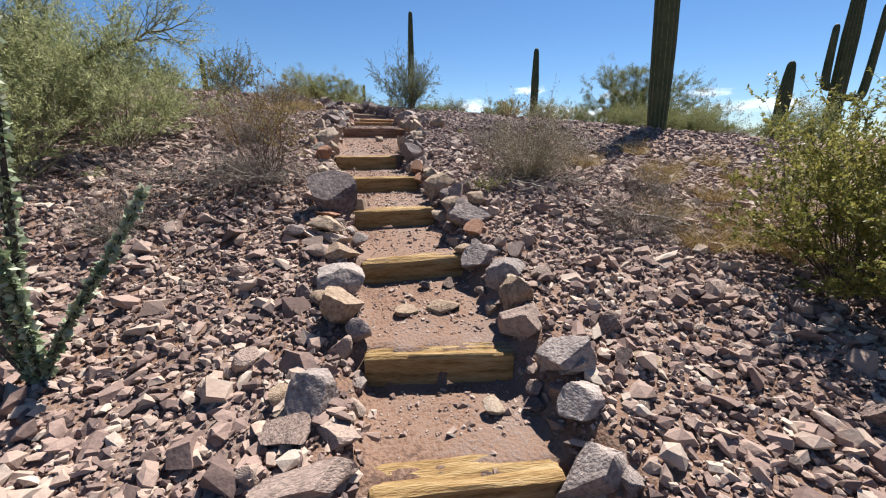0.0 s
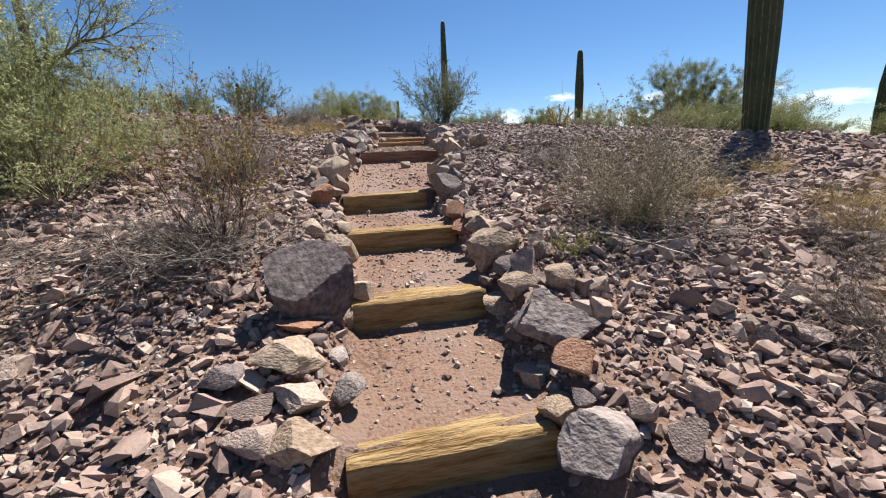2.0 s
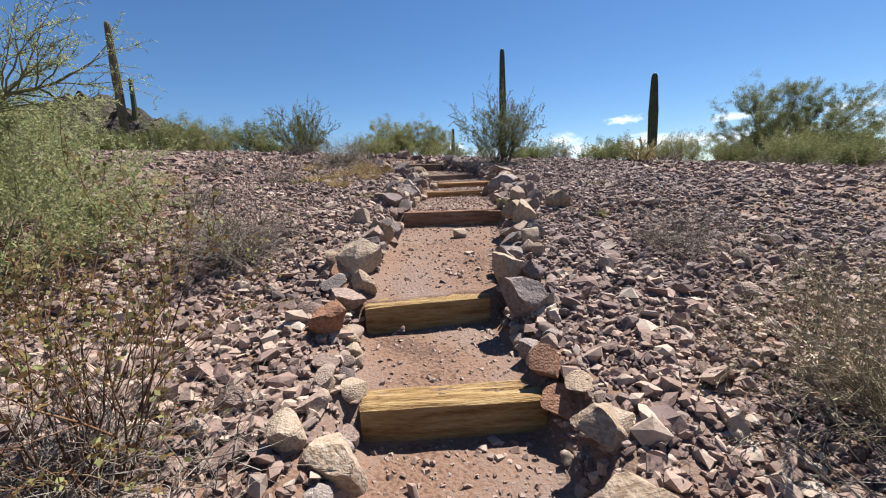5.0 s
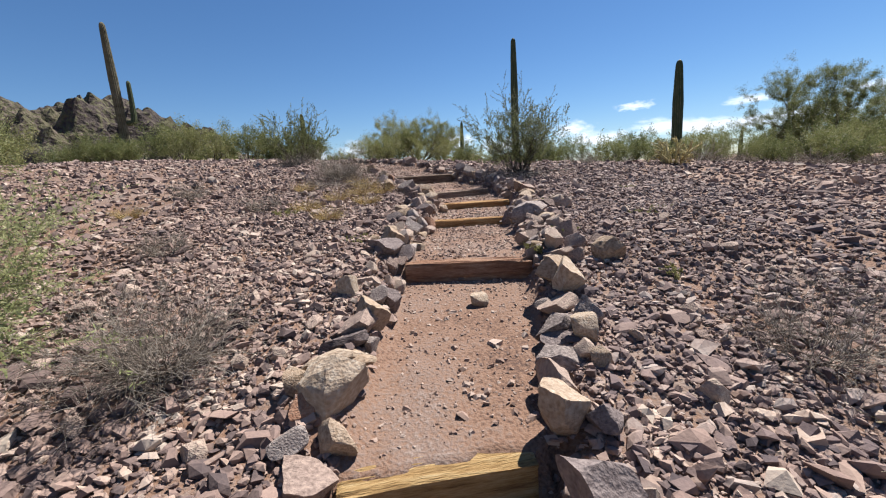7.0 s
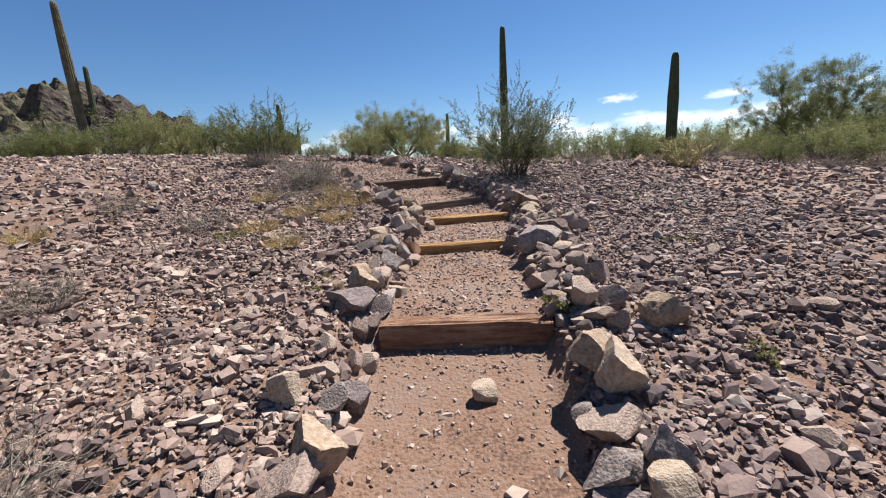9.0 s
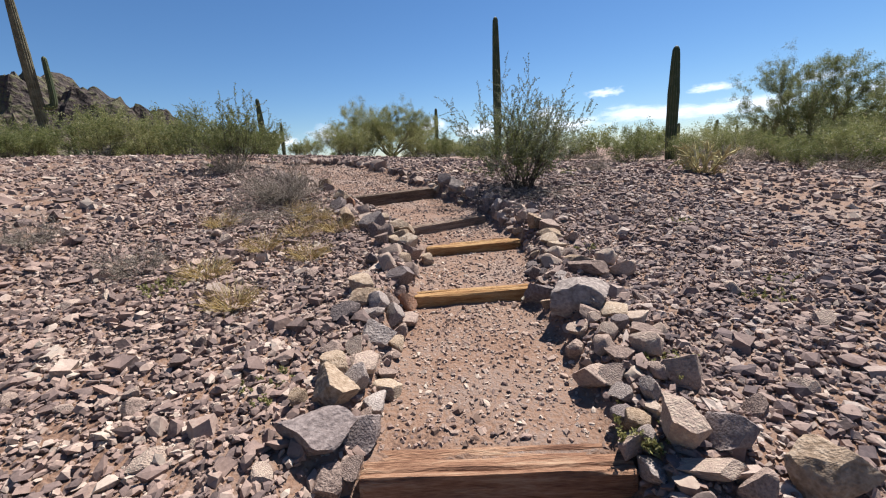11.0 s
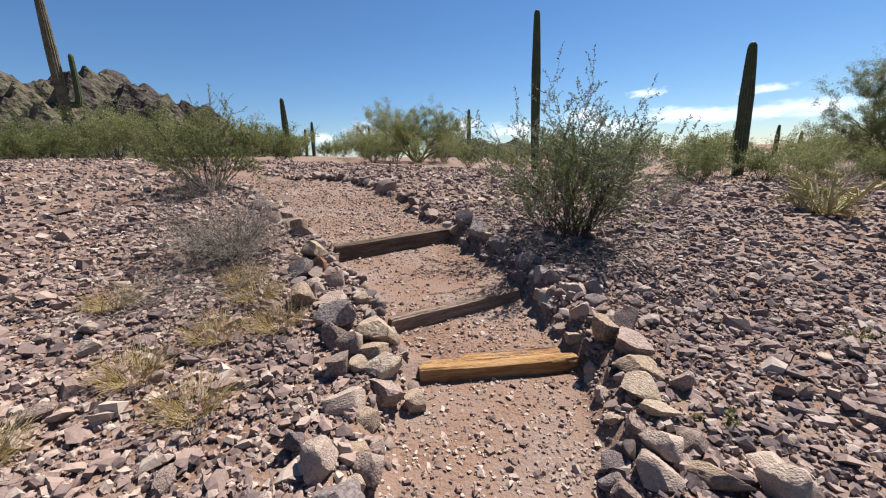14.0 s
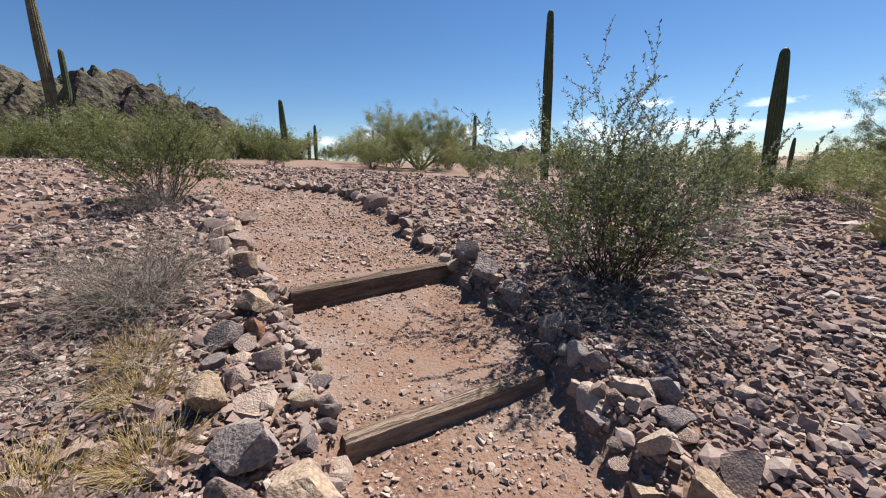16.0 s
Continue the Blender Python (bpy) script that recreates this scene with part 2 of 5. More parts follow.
# ---------------------------------------------------------------- helpers for meshes
def link_mesh(name, me, mat, parent=None, label=""):
    for m in (mat if isinstance(mat, (list, tuple)) else [mat]):
        me.materials.append(m)
    ob = new(name, me)
    if parent is not None:
        ob.parent = parent
    if label:
        ob["label"] = label
    return ob


def mesh_of(name, verts, faces, smooth=False):
    """A mesh from arrays: verts (n, 3) and faces (m, k)."""
    verts, faces = np.asarray(verts, np.float32), np.asarray(faces, np.int32)
    me = bpy.data.meshes.new(name)
    k = faces.shape[1]
    me.vertices.add(len(verts))
    me.vertices.foreach_set("co", verts.ravel())
    me.loops.add(faces.size)
    me.loops.foreach_set("vertex_index", faces.ravel())
    me.polygons.add(len(faces))
    me.polygons.foreach_set("loop_start", np.arange(len(faces), dtype=np.int32) * k)
    me.polygons.foreach_set("loop_total", np.full(len(faces), k, np.int32))
    me.polygons.foreach_set("use_smooth", np.full(len(faces), smooth))
    me.update(calc_edges=True)
    return me


def lattice_noise(x, y, seed):
    """Smooth value noise in [-1, 1] on arrays."""
    xi, yi = np.floor(x).astype(np.int64), np.floor(y).astype(np.int64)
    fx, fy = x - xi, y - yi
    fx, fy = fx * fx * (3 - 2 * fx), fy * fy * (3 - 2 * fy)

    def h(a, b):
        v = (a * 374761393 + b * 668265263 + seed * 974711) & 0x7FFFFFFF
        v = ((v ^ (v >> 13)) * 1274126177) & 0x7FFFFFFF
        return ((v ^ (v >> 16)) & 0xFFFF) / 32767.5 - 1
    return (h(xi, yi) * (1 - fx) + h(xi + 1, yi) * fx) * (1 - fy) + (h(xi, yi + 1) * (1 - fx) + h(xi + 1, yi + 1) * fx) * fy


def ramp01(a, b, v):
    u = np.clip((v - a) / (b - a), 0, 1)
    return u * u * (3 - 2 * u)


# ---------------------------------------------------------------- the lie of the land
# timbers of the stair: front edge left x, y, right x, y, top z, face height, depth, kind
TIMBERS = [
    (0.02, 1.14, 0.76, 1.07, 0.27, 0.15, 0.26, "yellow"),
    (0.045, 1.77, 0.79, 1.64, 0.465, 0.16, 0.20, "yellow"),
    (0.09, 2.56, 0.81, 2.60, 0.705, 0.15, 0.17, "yellow"),
    (0.07, 3.42, 0.79, 3.48, 0.915, 0.16, 0.17, "yellow"),
    (0.015, 4.33, 0.80, 4.37, 1.12, 0.16, 0.17, "yellow"),
    (-0.07, 5.06, 0.68, 5.19, 1.318, 0.17, 0.17, "yellow"),
    (0.03, 6.98, 1.05, 6.91, 1.70, 0.15, 0.16, "red"),
    (0.25, 8.43, 1.12, 8.43, 1.865, 0.08, 0.15, "orange"),
    (0.38, 9.48, 1.33, 9.58, 1.975, 0.09, 0.16, "orange"),
    (0.18, 9.88, 1.13, 10.44, 2.115, 0.10, 0.09, "grey"),
    (-0.50, 11.05, 0.58, 11.80, 2.375, 0.16, 0.12, "dark"),
]
EDGE_Y = [-2, 1.1, 1.75, 2.6, 3.45, 4.35, 5.15, 6.95, 8.43, 9.5, 10.2, 11.1, 11.8, 12.7, 13.6, 14.5, 15.3, 15.8]
EDGE_L = [0.0, 0.02, 0.04, 0.09, 0.07, 0.01, -0.07, 0.02, 0.24, 0.36, 0.02, -0.55, -1.15, -1.75, -2.5, -3.6, -5.5, -8.0]
EDGE_R = [0.8, 0.78, 0.80, 0.81, 0.79, 0.80, 0.72, 1.05, 1.13, 1.34, 1.20, 0.95, 0.62, 0.10, -0.4, -0.9, -1.8, -3.4]
RISE_Y = [-60, -8, -3, 0, 1.5, 2.0, 3.5, 4.5, 5.5, 6.8, 8.0, 10, 11.3, 13, 15, 20, 60]
RISE_Z = [-1.6, -1.2, -0.45, 0.12, 0.44, 0.57, 1.0, 1.22, 1.46, 1.75, 1.95, 2.2, 2.42, 2.58, 2.70, 2.80, 2.9]


def wild(x, y):
    """The natural slope beside the path."""
    z = (np.interp(y - 0.35, RISE_Y, RISE_Z) + np.interp(y, RISE_Y, RISE_Z) + np.interp(y + 0.35, RISE_Y, RISE_Z)) / 3
    tilt = np.interp(y, [-2, 2, 4.5, 8, 10, 18, 30], [0.08, 0.07, -0.005, -0.02, -0.045, -0.078, -0.08])
    g = 12 * np.tanh(x / 12)
    g = np.where((y < 6) & (x > 2), 2 + (g - 2) * 0.4, g)
    z = z + tilt * g - 0.03 * np.maximum(x - 4, 0) * ramp01(4, 12, x) * (1 - ramp01(14, 40, x)) * (1 - ramp01(12, 20, y))
    z = z + 0.035 * lattice_noise(x * 0.8, y * 0.8, 1) + 0.02 * lattice_noise(x * 2.3, y * 2.3, 2)
    z = z + 0.17 * np.exp(-(((x + 0.95) / 0.55) ** 2 + ((y - 4.0) / 0.6) ** 2))
    far = ramp01(35, 140, np.hypot(x, y))
    return z * (1 - far) + (1.3 - 1.6 * np.tanh(x / 150)) * far


def front(i, x):
    lx, ly, rx, ry = TIMBERS[i][:4]
    return ly + (x - lx) * (ry - ly) / (rx - lx)


def tread(x, y):
    """The height of the walked path, tread by tread."""
    z = np.interp(y, [-3, 0.0, 1.1], [-0.5, 0.06, 0.12])
    for i, tb in enumerate(TIMBERS):
        f = y - front(i, x)
        top = tb[4] - 0.012
        if i + 1 < len(TIMBERS):
            nx = TIMBERS[i + 1]
            gap = front(i + 1, x) - front(i, x)
            u = np.clip(f / np.maximum(gap, 0.1), 0, 1)
            lev = top + u * (nx[4] - nx[5] - top)
        else:
            lev = np.maximum(top + 0.0 * f, wild(x, y) - 0.07)
            lev = top + (lev - top) * ramp01(0.3, 2.0, f)
        z = np.where(f > 0.05, lev, z)
    return z


def on_path(x, y):
    """1 on the path, 0 off it, with a soft shoulder."""
    wob = 0.05 * lattice_noise(x * 0 + 3.1, y * 2.2, 5)
    l, r = np.interp(y, EDGE_Y, EDGE_L) + wob, np.interp(y, EDGE_Y, EDGE_R) + wob
    inside = np.minimum(x - l, r - x)
    return ramp01(-0.17, 0.03, inside) * (1 - ramp01(15.6, 16.2, y))


def from_edge(x, y):
    """Metres inside the path's edge; negative outside it."""
    return np.minimum(x - np.interp(y, EDGE_Y, EDGE_L), np.interp(y, EDGE_Y, EDGE_R) - x)


def ground_z(x, y):
    x, y = np.asarray(x, float), np.asarray(y, float)
    p = on_path(x, y)
    z = wild(x, y) * (1 - p) + tread(x, y) * p
    near = 1 - ramp01(14, 30, np.hypot(x, y - 6))
    return z + near * (0.006 * lattice_noise(x * 9, y * 9, 7) + 0.004 * lattice_noise(x * 21, y * 21, 8))


def graded(lo, hi, step, reach, growth):
    mid = list(np.arange(lo, hi + step / 2, step))
    a, s = [lo], step
    while a[-1] > -reach:
        s *= growth
        a.append(a[-1] - s)
    b, s = [mid[-1]], step
    while b[-1] < reach:
        s *= growth
        b.append(b[-1] + s)
    return np.array(a[:0:-1] + mid + b[1:])


gx, gy = graded(-2.5, 3.2, 0.05, 3000, 1.085), graded(0.0, 12.8, 0.05, 3000, 1.085)
X, Y = np.meshgrid(gx, gy)
quad = (np.arange(len(gy) - 1)[:, None] * len(gx) + np.arange(len(gx) - 1)[None]).ravel()
ground = link_mesh("ground", mesh_of("ground", np.stack([X, Y, ground_z(X, Y)], -1).reshape(-1, 3),
                   np.stack([quad, quad + 1, quad + len(gx) + 1, quad + len(gx)], -1), True), M_DIRT)
tagged(ground, "reddish brown desert hillside of dirt and gravel", "ground", kind="structure")


def gz(x, y):
    return float(ground_z(np.array([x]), np.array([y]))[0])


# ---------------------------------------------------------------- stones
ICO = bmesh.new()
bmesh.ops.create_icosphere(ICO, subdivisions=1, radius=1.0)
ICO_V = np.array([v.co[:] for v in ICO.verts])
ICO_F = np.array([[v.index for v in f.verts] for f in ICO.faces])
ICO.free()
ICO2 = bmesh.new()
bmesh.ops.create_icosphere(ICO2, subdivisions=2, radius=1.0)
ICO2_V = np.array([v.co[:] for v in ICO2.verts])
ICO2_F = np.array([[v.index for v in f.verts] for f in ICO2.faces])
ICO2.free()
ICO3 = bmesh.new()
bmesh.ops.create_icosphere(ICO3, subdivisions=3, radius=1.0)
ICO3_V = np.array([v.co[:] for v in ICO3.verts])
ICO3_F = np.array([[v.index for v in f.verts] for f in ICO3.faces])
ICO3.free()
ICO4 = bmesh.new()
bmesh.ops.create_icosphere(ICO4, subdivisions=4, radius=1.0)
ICO4_V = np.array([v.co[:] for v in ICO4.verts])
ICO4_F = np.array([[v.index for v in f.verts] for f in ICO4.faces])
ICO4.free()


def chipped(rng, v, cuts, lo, hi):
    """Cut a ball by random planes into an angular stone."""
    v = v.copy()
    for _ in range(cuts):
        n = rng.normal(size=3)
        n /= np.linalg.norm(n)
        d = rng.uniform(lo, hi)
        over = np.maximum(v @ n - d, 0)
        v -= over[:, None] * n
    return v


CUBE_V = np.array([(x, y, z) for x in (-1, 1) for y in (-1, 1) for z in (-1, 1)], float)
CUBE_F = np.array([(0, 1, 3), (0, 3, 2), (4, 6, 7), (4, 7, 5), (0, 4, 5), (0, 5, 1), (2, 3, 7), (2, 7, 6), (0, 2, 6), (0, 6, 4), (1, 5, 7), (1, 7, 3)])


def shard(rng):
    """An angular chip: a cube with its corners pulled about, some edges pinched."""
    v = CUBE_V * rng.uniform(0.45, 1.0, (8, 3))
    pinch = rng.integers(0, 3)
    v[v[:, 2] > 0] *= (rng.uniform(0.4, 1.0), rng.uniform(0.4, 1.0), 1)
    v[:, pinch] += rng.normal(0, 0.12, 8)
    return v


def stone_field(name, rng, xs, ys, radius, flat, label, mat, tilt=24.0, sink=0.3, blunt=True):
    """A field of angular stones, joined, each resting at its own tilt; half are shards, half blunter chips."""
    n = len(xs)
    half = n // 5
    parts_v, parts_f, start = [], [], 0
    zz = ground_z(xs, ys) + radius * flat * (1 - sink)
    for lo, hi, base in ((0, half, None), (half, n, ICO_V if blunt else None)):
        m = hi - lo
        if base is None:
            shapes, tri = np.stack([shard(rng) for _ in range(80)]), CUBE_F
        else:
            shapes, tri = np.stack([chipped(rng, base * rng.uniform(0.6, 1.25, (len(base), 1)), 6, 0.35, 0.75) for _ in range(80)]), ICO_F
        v = shapes[rng.integers(0, 80, m)] * np.stack([rng.uniform(0.75, 1.4, m), rng.uniform(0.55, 1.05, m), flat[lo:hi]], -1)[:, None, :]
        a, b, c = np.radians(rng.normal(0, tilt, m)), np.radians(rng.normal(0, tilt, m)), rng.uniform(0, 2 * np.pi, m)
        o, i = np.zeros(m), np.ones(m)
        rx = np.stack([i, o, o, o, np.cos(a), -np.sin(a), o, np.sin(a), np.cos(a)], -1).reshape(m, 3, 3)
        ry = np.stack([np.cos(b), o, np.sin(b), o, i, o, -np.sin(b), o, np.cos(b)], -1).reshape(m, 3, 3)
        rz = np.stack([np.cos(c), -np.sin(c), o, np.sin(c), np.cos(c), o, o, o, i], -1).reshape(m, 3, 3)
        v = np.einsum("nij,nkj->nki", rz @ ry @ rx, v) * radius[lo:hi, None, None]
        v = v + np.stack([xs[lo:hi], ys[lo:hi], zz[lo:hi]], -1)[:, None, :]
        f = tri[None] + (start + np.arange(m) * v.shape[1])[:, None, None]
        parts_v.append(v.reshape(-1, 3))
        parts_f.append(f.reshape(-1, 3))
        start += m * v.shape[1]
    ob = link_mesh(name, mesh_of(name, np.concatenate(parts_v), np.concatenate(parts_f)), mat)
    return tagged(ob, label, "gravel", kind="stuff")


def off_timbers(xs, ys):
    """True where no timber lies."""
    ok = np.ones(len(xs), bool)
    for i, tb in enumerate(TIMBERS):
        f = ys - front(i, xs)
        ok &= ~((f > -0.02) & (f < tb[6] + 0.0) & (xs > tb[0] - 0.05) & (xs < tb[2] + 0.05))
    return ok


def scatter(rng, x0, x1, y0, y1, per_m2):
    n = int((x1 - x0) * (y1 - y0) * per_m2)
    return rng.uniform(x0, x1, n), rng.uniform(y0, y1, n)


rng = np.random.default_rng(11)
# lower slope: chunky stones
xs, ys = scatter(rng, -3.8, 4.6, 0.2, 5.4, 1000)
edge = from_edge(xs, ys)
keep = (edge < -0.02) & (rng.random(len(xs)) < (0.75 + 0.45 * lattice_noise(xs * 0.9, ys * 0.9, 21)) * np.where(edge > -0.2, 0.4, 1.0) * (1 - 0.6 * ramp01(4.2, 5.4, ys)))
xs, ys = xs[keep], ys[keep]
size = np.clip(rng.lognormal(-3.70, 0.5, len(xs)), 0.011, 0.085)
stone_field("loose_stones", rng, xs, ys, size, rng.uniform(0.3, 0.7, len(xs)), "angular pink grey stones strewn over the slope", M_STONE_PINK, sink=0.45)
# small chips that fill between the stones
xs, ys = scatter(rng, -2.7, 3.2, 0.5, 11.5, 800)
keep = (from_edge(xs, ys) < -0.03) & (rng.random(len(xs)) < 0.8 + 0.4 * lattice_noise(xs * 1.3, ys * 1.3, 28))
xs, ys = xs[keep], ys[keep]
size = np.clip(rng.lognormal(-4.25, 0.35, len(xs)), 0.007, 0.03)
stone_field("stone_chips", rng, xs, ys, size, rng.uniform(0.4, 0.8, len(xs)), "small pinkish stone chips between the larger stones", M_STONE, tilt=30.0, sink=0.1, blunt=False)
# upper slope: small flat chips, thickly strewn
xs, ys = scatter(rng, -3.3, 4.4, 4.0, 12.9, 1050)
edge = from_edge(xs, ys)
keep = (edge < -0.02) & (rng.random(len(xs)) < (0.85 + 0.35 * lattice_noise(xs * 0.9, ys * 0.9, 25)) * np.where(edge > -0.2, 0.5, 1.0) * (0.3 + 0.7 * ramp01(4.0, 5.4, ys)))
xs, ys = xs[keep], ys[keep]
size = np.clip(rng.lognormal(-3.85, 0.47, len(xs)), 0.009, 0.075)
west = xs < 0.5
stone_field("slope_chips", rng, xs[west], ys[west], size[west], rng.uniform(0.3, 0.7, west.sum()), "small flat pink brown stone chips covering the slope", M_STONE, tilt=16.0, sink=0.5)
stone_field("slope_chips", rng, xs[~west], ys[~west], size[~west], rng.uniform(0.3, 0.7, (~west).sum()), "small flat purple grey stone chips covering the slope", M_STONE_PURPLE, tilt=16.0, sink=0.5)
xs, ys = scatter(rng, -2.0, 2.4, 0.6, 13.5, 1250)
p = on_path(xs, ys)
keep = (off_timbers(xs, ys) | (rng.random(len(xs)) < 0.03)) & (rng.random(len(xs)) < np.where(p > 0.3, 0.6 + 0.4 * lattice_noise(xs * 1.7, ys * 1.7, 23), 0.45))
xs, ys = xs[keep], ys[keep]
size = np.clip(rng.lognormal(-4.8, 0.5, len(xs)), 0.003, 0.034)
stone_field("fine_gravel", rng, xs, ys, size, rng.uniform(0.3, 0.65, len(xs)), "fine reddish gravel on the path and slope", M_GRAVEL, sink=0.75, blunt=False)
xs, ys = scatter(rng, -0.3, 1.6, 6.9, 10.2, 800)
keep = off_timbers(xs, ys) & (from_edge(xs, ys) > -0.02) & (rng.random(len(xs)) < 0.7 + 0.5 * lattice_noise(xs * 2.1, ys * 2.1, 24))
xs, ys = xs[keep], ys[keep]
size = np.clip(rng.lognormal(-4.35, 0.35, len(xs)), 0.006, 0.03)
stone_field("tread_gravel", rng, xs, ys, size, rng.uniform(0.3, 0.65, len(xs)), "grey pink gravel spread on the upper treads", M_STONE_PINK, sink=0.6)
xs, ys = scatter(rng, -6.5, 1.0, 11.6, 15.8, 300)
keep = (from_edge(xs, ys) > -0.02) & off_timbers(xs, ys)
xs, ys = xs[keep], ys[keep]
stone_field("trail_gravel", rng, xs, ys, np.clip(rng.lognormal(-4.3, 0.4, len(xs)), 0.006, 0.03), rng.uniform(0.4, 0.8, len(xs)), "pink gravel spread on the upper trail", M_GRAVEL, sink=0.65, blunt=False)
xs, ys = scatter(rng, -12, 15, 1, 21, 200)
keep = ~((xs > -3.2) & (xs < 4.3) & (ys > 0.2) & (ys < 12.8)) & (on_path(xs, ys) < 0.3)
keep &= (np.abs(xs) < 3 + ys * 1.1) & (rng.random(len(xs)) < np.where(np.hypot(xs, ys - 8) > 9, 0.55, 1.0) * (0.8 + 0.4 * lattice_noise(xs * 0.7, ys * 0.7, 22)))
xs, ys = xs[keep], ys[keep]
size = np.clip(rng.lognormal(-3.42, 0.42, len(xs)), 0.015, 0.11)
stone_field("far_stones", rng, xs, ys, size, rng.uniform(0.28, 0.65, len(xs)), "reddish grey stones strewn over the upper slope", M_STONE, tilt=16.0, sink=0.5, blunt=False)

# single loose stones that lie proud of the gravel
loose = []
for k in range(9):
    v = chipped(rng, ICO2_V, 9, 0.4, 0.75) * rng.uniform(0.8, 1.3, 3)
    loose.append(mesh_of("stone", v, ICO2_F))
    loose[-1].materials.append(M_ROCK)
count = 0
while count < 285:
    x, y = rng.uniform(-2.2, 3.0), rng.uniform(0.6, 11.5)
    if on_path(np.array([x]), np.array([y]))[0] > 0.2:
        continue
    r = float(np.clip(rng.lognormal(-2.95, 0.3), 0.035, 0.10))
    ob = new("stone", loose[count % 9])
    ob.parent = ground
    ob.matrix_basis = pose(x, y, gz(x, y) + r * 0.3, *rng.normal(0, 22, 2), rng.uniform(0, 360)) @ Matrix.Diagonal((r, r * 0.85, r * rng.uniform(0.45, 0.8), 1))
    count += 1


def rock_mesh(rng, cuts=15, rough=0.05):
    v = chipped(rng, ICO3_V, cuts, 0.36, 0.74)
    for _ in range(1):  # worn corners
        acc, cnt = np.zeros_like(v), np.zeros((len(v), 1))
        for a, b in ((0, 1), (1, 2), (2, 0)):
            np.add.at(acc, ICO3_F[:, a], v[ICO3_F[:, b]])
            np.add.at(cnt, ICO3_F[:, a], 1)
        v = v * 0.6 + acc / cnt * 0.4
    off = rng.uniform(0, 50, 3)
    d = np.array([noise.noise(Vector(p * 2.1 + off)) * 0.9 + noise.noise(Vector(p * 5.0 + off)) * 0.45 for p in v])
    v = v * (1 + rough * 2.0 * d)[:, None]
    return v / np.abs(v).max(0)


ROCK_KINDS = {"mixed": (M_ROCK, "rough pinkish grey border rock"), "grey": (M_ROCK_GREY, "pitted grey basalt border rock"),
              "tan": (M_ROCK_TAN, "pale tan angular border rock"), "red": (M_ROCK_RED, "rust red border rock"), "dark": (M_ROCK_DARK, "dark grey weathered border rock")}
ROCK_SHAPES = {}
for kind, (mat, _) in ROCK_KINDS.items():
    ROCK_SHAPES[kind] = []
    for k in range(9 if kind == "mixed" else 6):
        me = mesh_of("rock", rock_mesh(rng), ICO3_F, True)
        me.set_sharp_from_angle(angle=radians(24))
        me.materials.append(mat)
        ROCK_SHAPES[kind].append(me)


def big_rock_mesh(rng):
    """A boulder: broken faces, worn corners, pits and a few cracks."""
    v = chipped(rng, ICO4_V, 20, 0.36, 0.74)
    off = rng.uniform(0, 50, 3)
    out = []
    for q in v:
        w = Vector(q)
        d = noise.noise(w * 1.8 + Vector(off)) * 0.09 + noise.noise(w * 4.3 + Vector(off)) * 0.045 + noise.noise(w * 10 + Vector(off)) * 0.02
        crack = abs(noise.noise(w * 2.4 + Vector(off) * 1.7))
        if crack < 0.05:
            d -= (0.05 - crack) * 1.1
        out.append(q * (1 + d))
    out = np.array(out)
    return out / np.abs(out).max(0)


ROCK_BIG = {}
for kind, (mat, _) in ROCK_KINDS.items():
    ROCK_BIG[kind] = []
    for k in range(5):
        me = mesh_of("rock", big_rock_mesh(rng), ICO4_F, True)
        me.set_sharp_from_angle(angle=radians(26))
        me.materials.append(mat)
        ROCK_BIG[kind].append(me)
placed = []


def rock(x, y, sx, sy, sz, turn, kind, lift=0.0, pitch=0.0, roll=0.0, where="the timber steps"):
    """One border rock of half sizes sx, sy, sz, sunk a little into the ground."""
    shapes = ROCK_BIG[kind] if max(sx, sy, sz) > 0.105 else ROCK_SHAPES[kind]
    ob = new("rock", shapes[rng.integers(len(shapes))])
    z = 0.6 * gz(x, y) + 0.4 * min(gz(x - sx * 0.6, y), gz(x + sx * 0.6, y)) + sz * 0.58 + lift
    ob.matrix_world = pose(x, y, z, pitch, roll, turn) @ Matrix.Diagonal((sx, sy, sz, 1))
    placed.append((x, y, max(sx, sy)))
    return tagged(ob, ROCK_KINDS[kind][1] + " beside " + where, "rock", "rocks bordering the path")


# the border rocks, tread by tread: x, y, half sizes, turn, kind
ROCKS_LEFT_0 = [
    (-0.18, 1.16, 0.190, 0.076, 0.077, 8, "mixed"), (-0.39, 1.25, 0.052, 0.044, 0.051, 17, "mixed"),
    (-0.07, 1.36, 0.109, 0.093, 0.054, 2, "mixed"), (-0.26, 1.40, 0.118, 0.101, 0.048, 10, "mixed"),
    (-0.26, 1.49, 0.083, 0.033, 0.033, 9, "tan"), (-0.15, 1.53, 0.142, 0.120, 0.136, 5, "grey"),
    (-0.30, 1.57, 0.063, 0.053, 0.044, 10, "tan"),
]
ROCKS_RIGHT_0 = [
    (0.87, 1.05, 0.129, 0.110, 0.150, -39, "grey"), (0.95, 1.24, 0.129, 0.109, 0.103, -37, "grey"),
    (1.34, 1.37, 0.078, 0.044, 0.031, -44, "tan"), (1.23, 1.39, 0.044, 0.038, 0.051, -41, "mixed"),
    (0.98, 1.41, 0.083, 0.070, 0.064, -34, "grey"), (0.96, 1.47, 0.144, 0.123, 0.128, -32, "grey"),
]
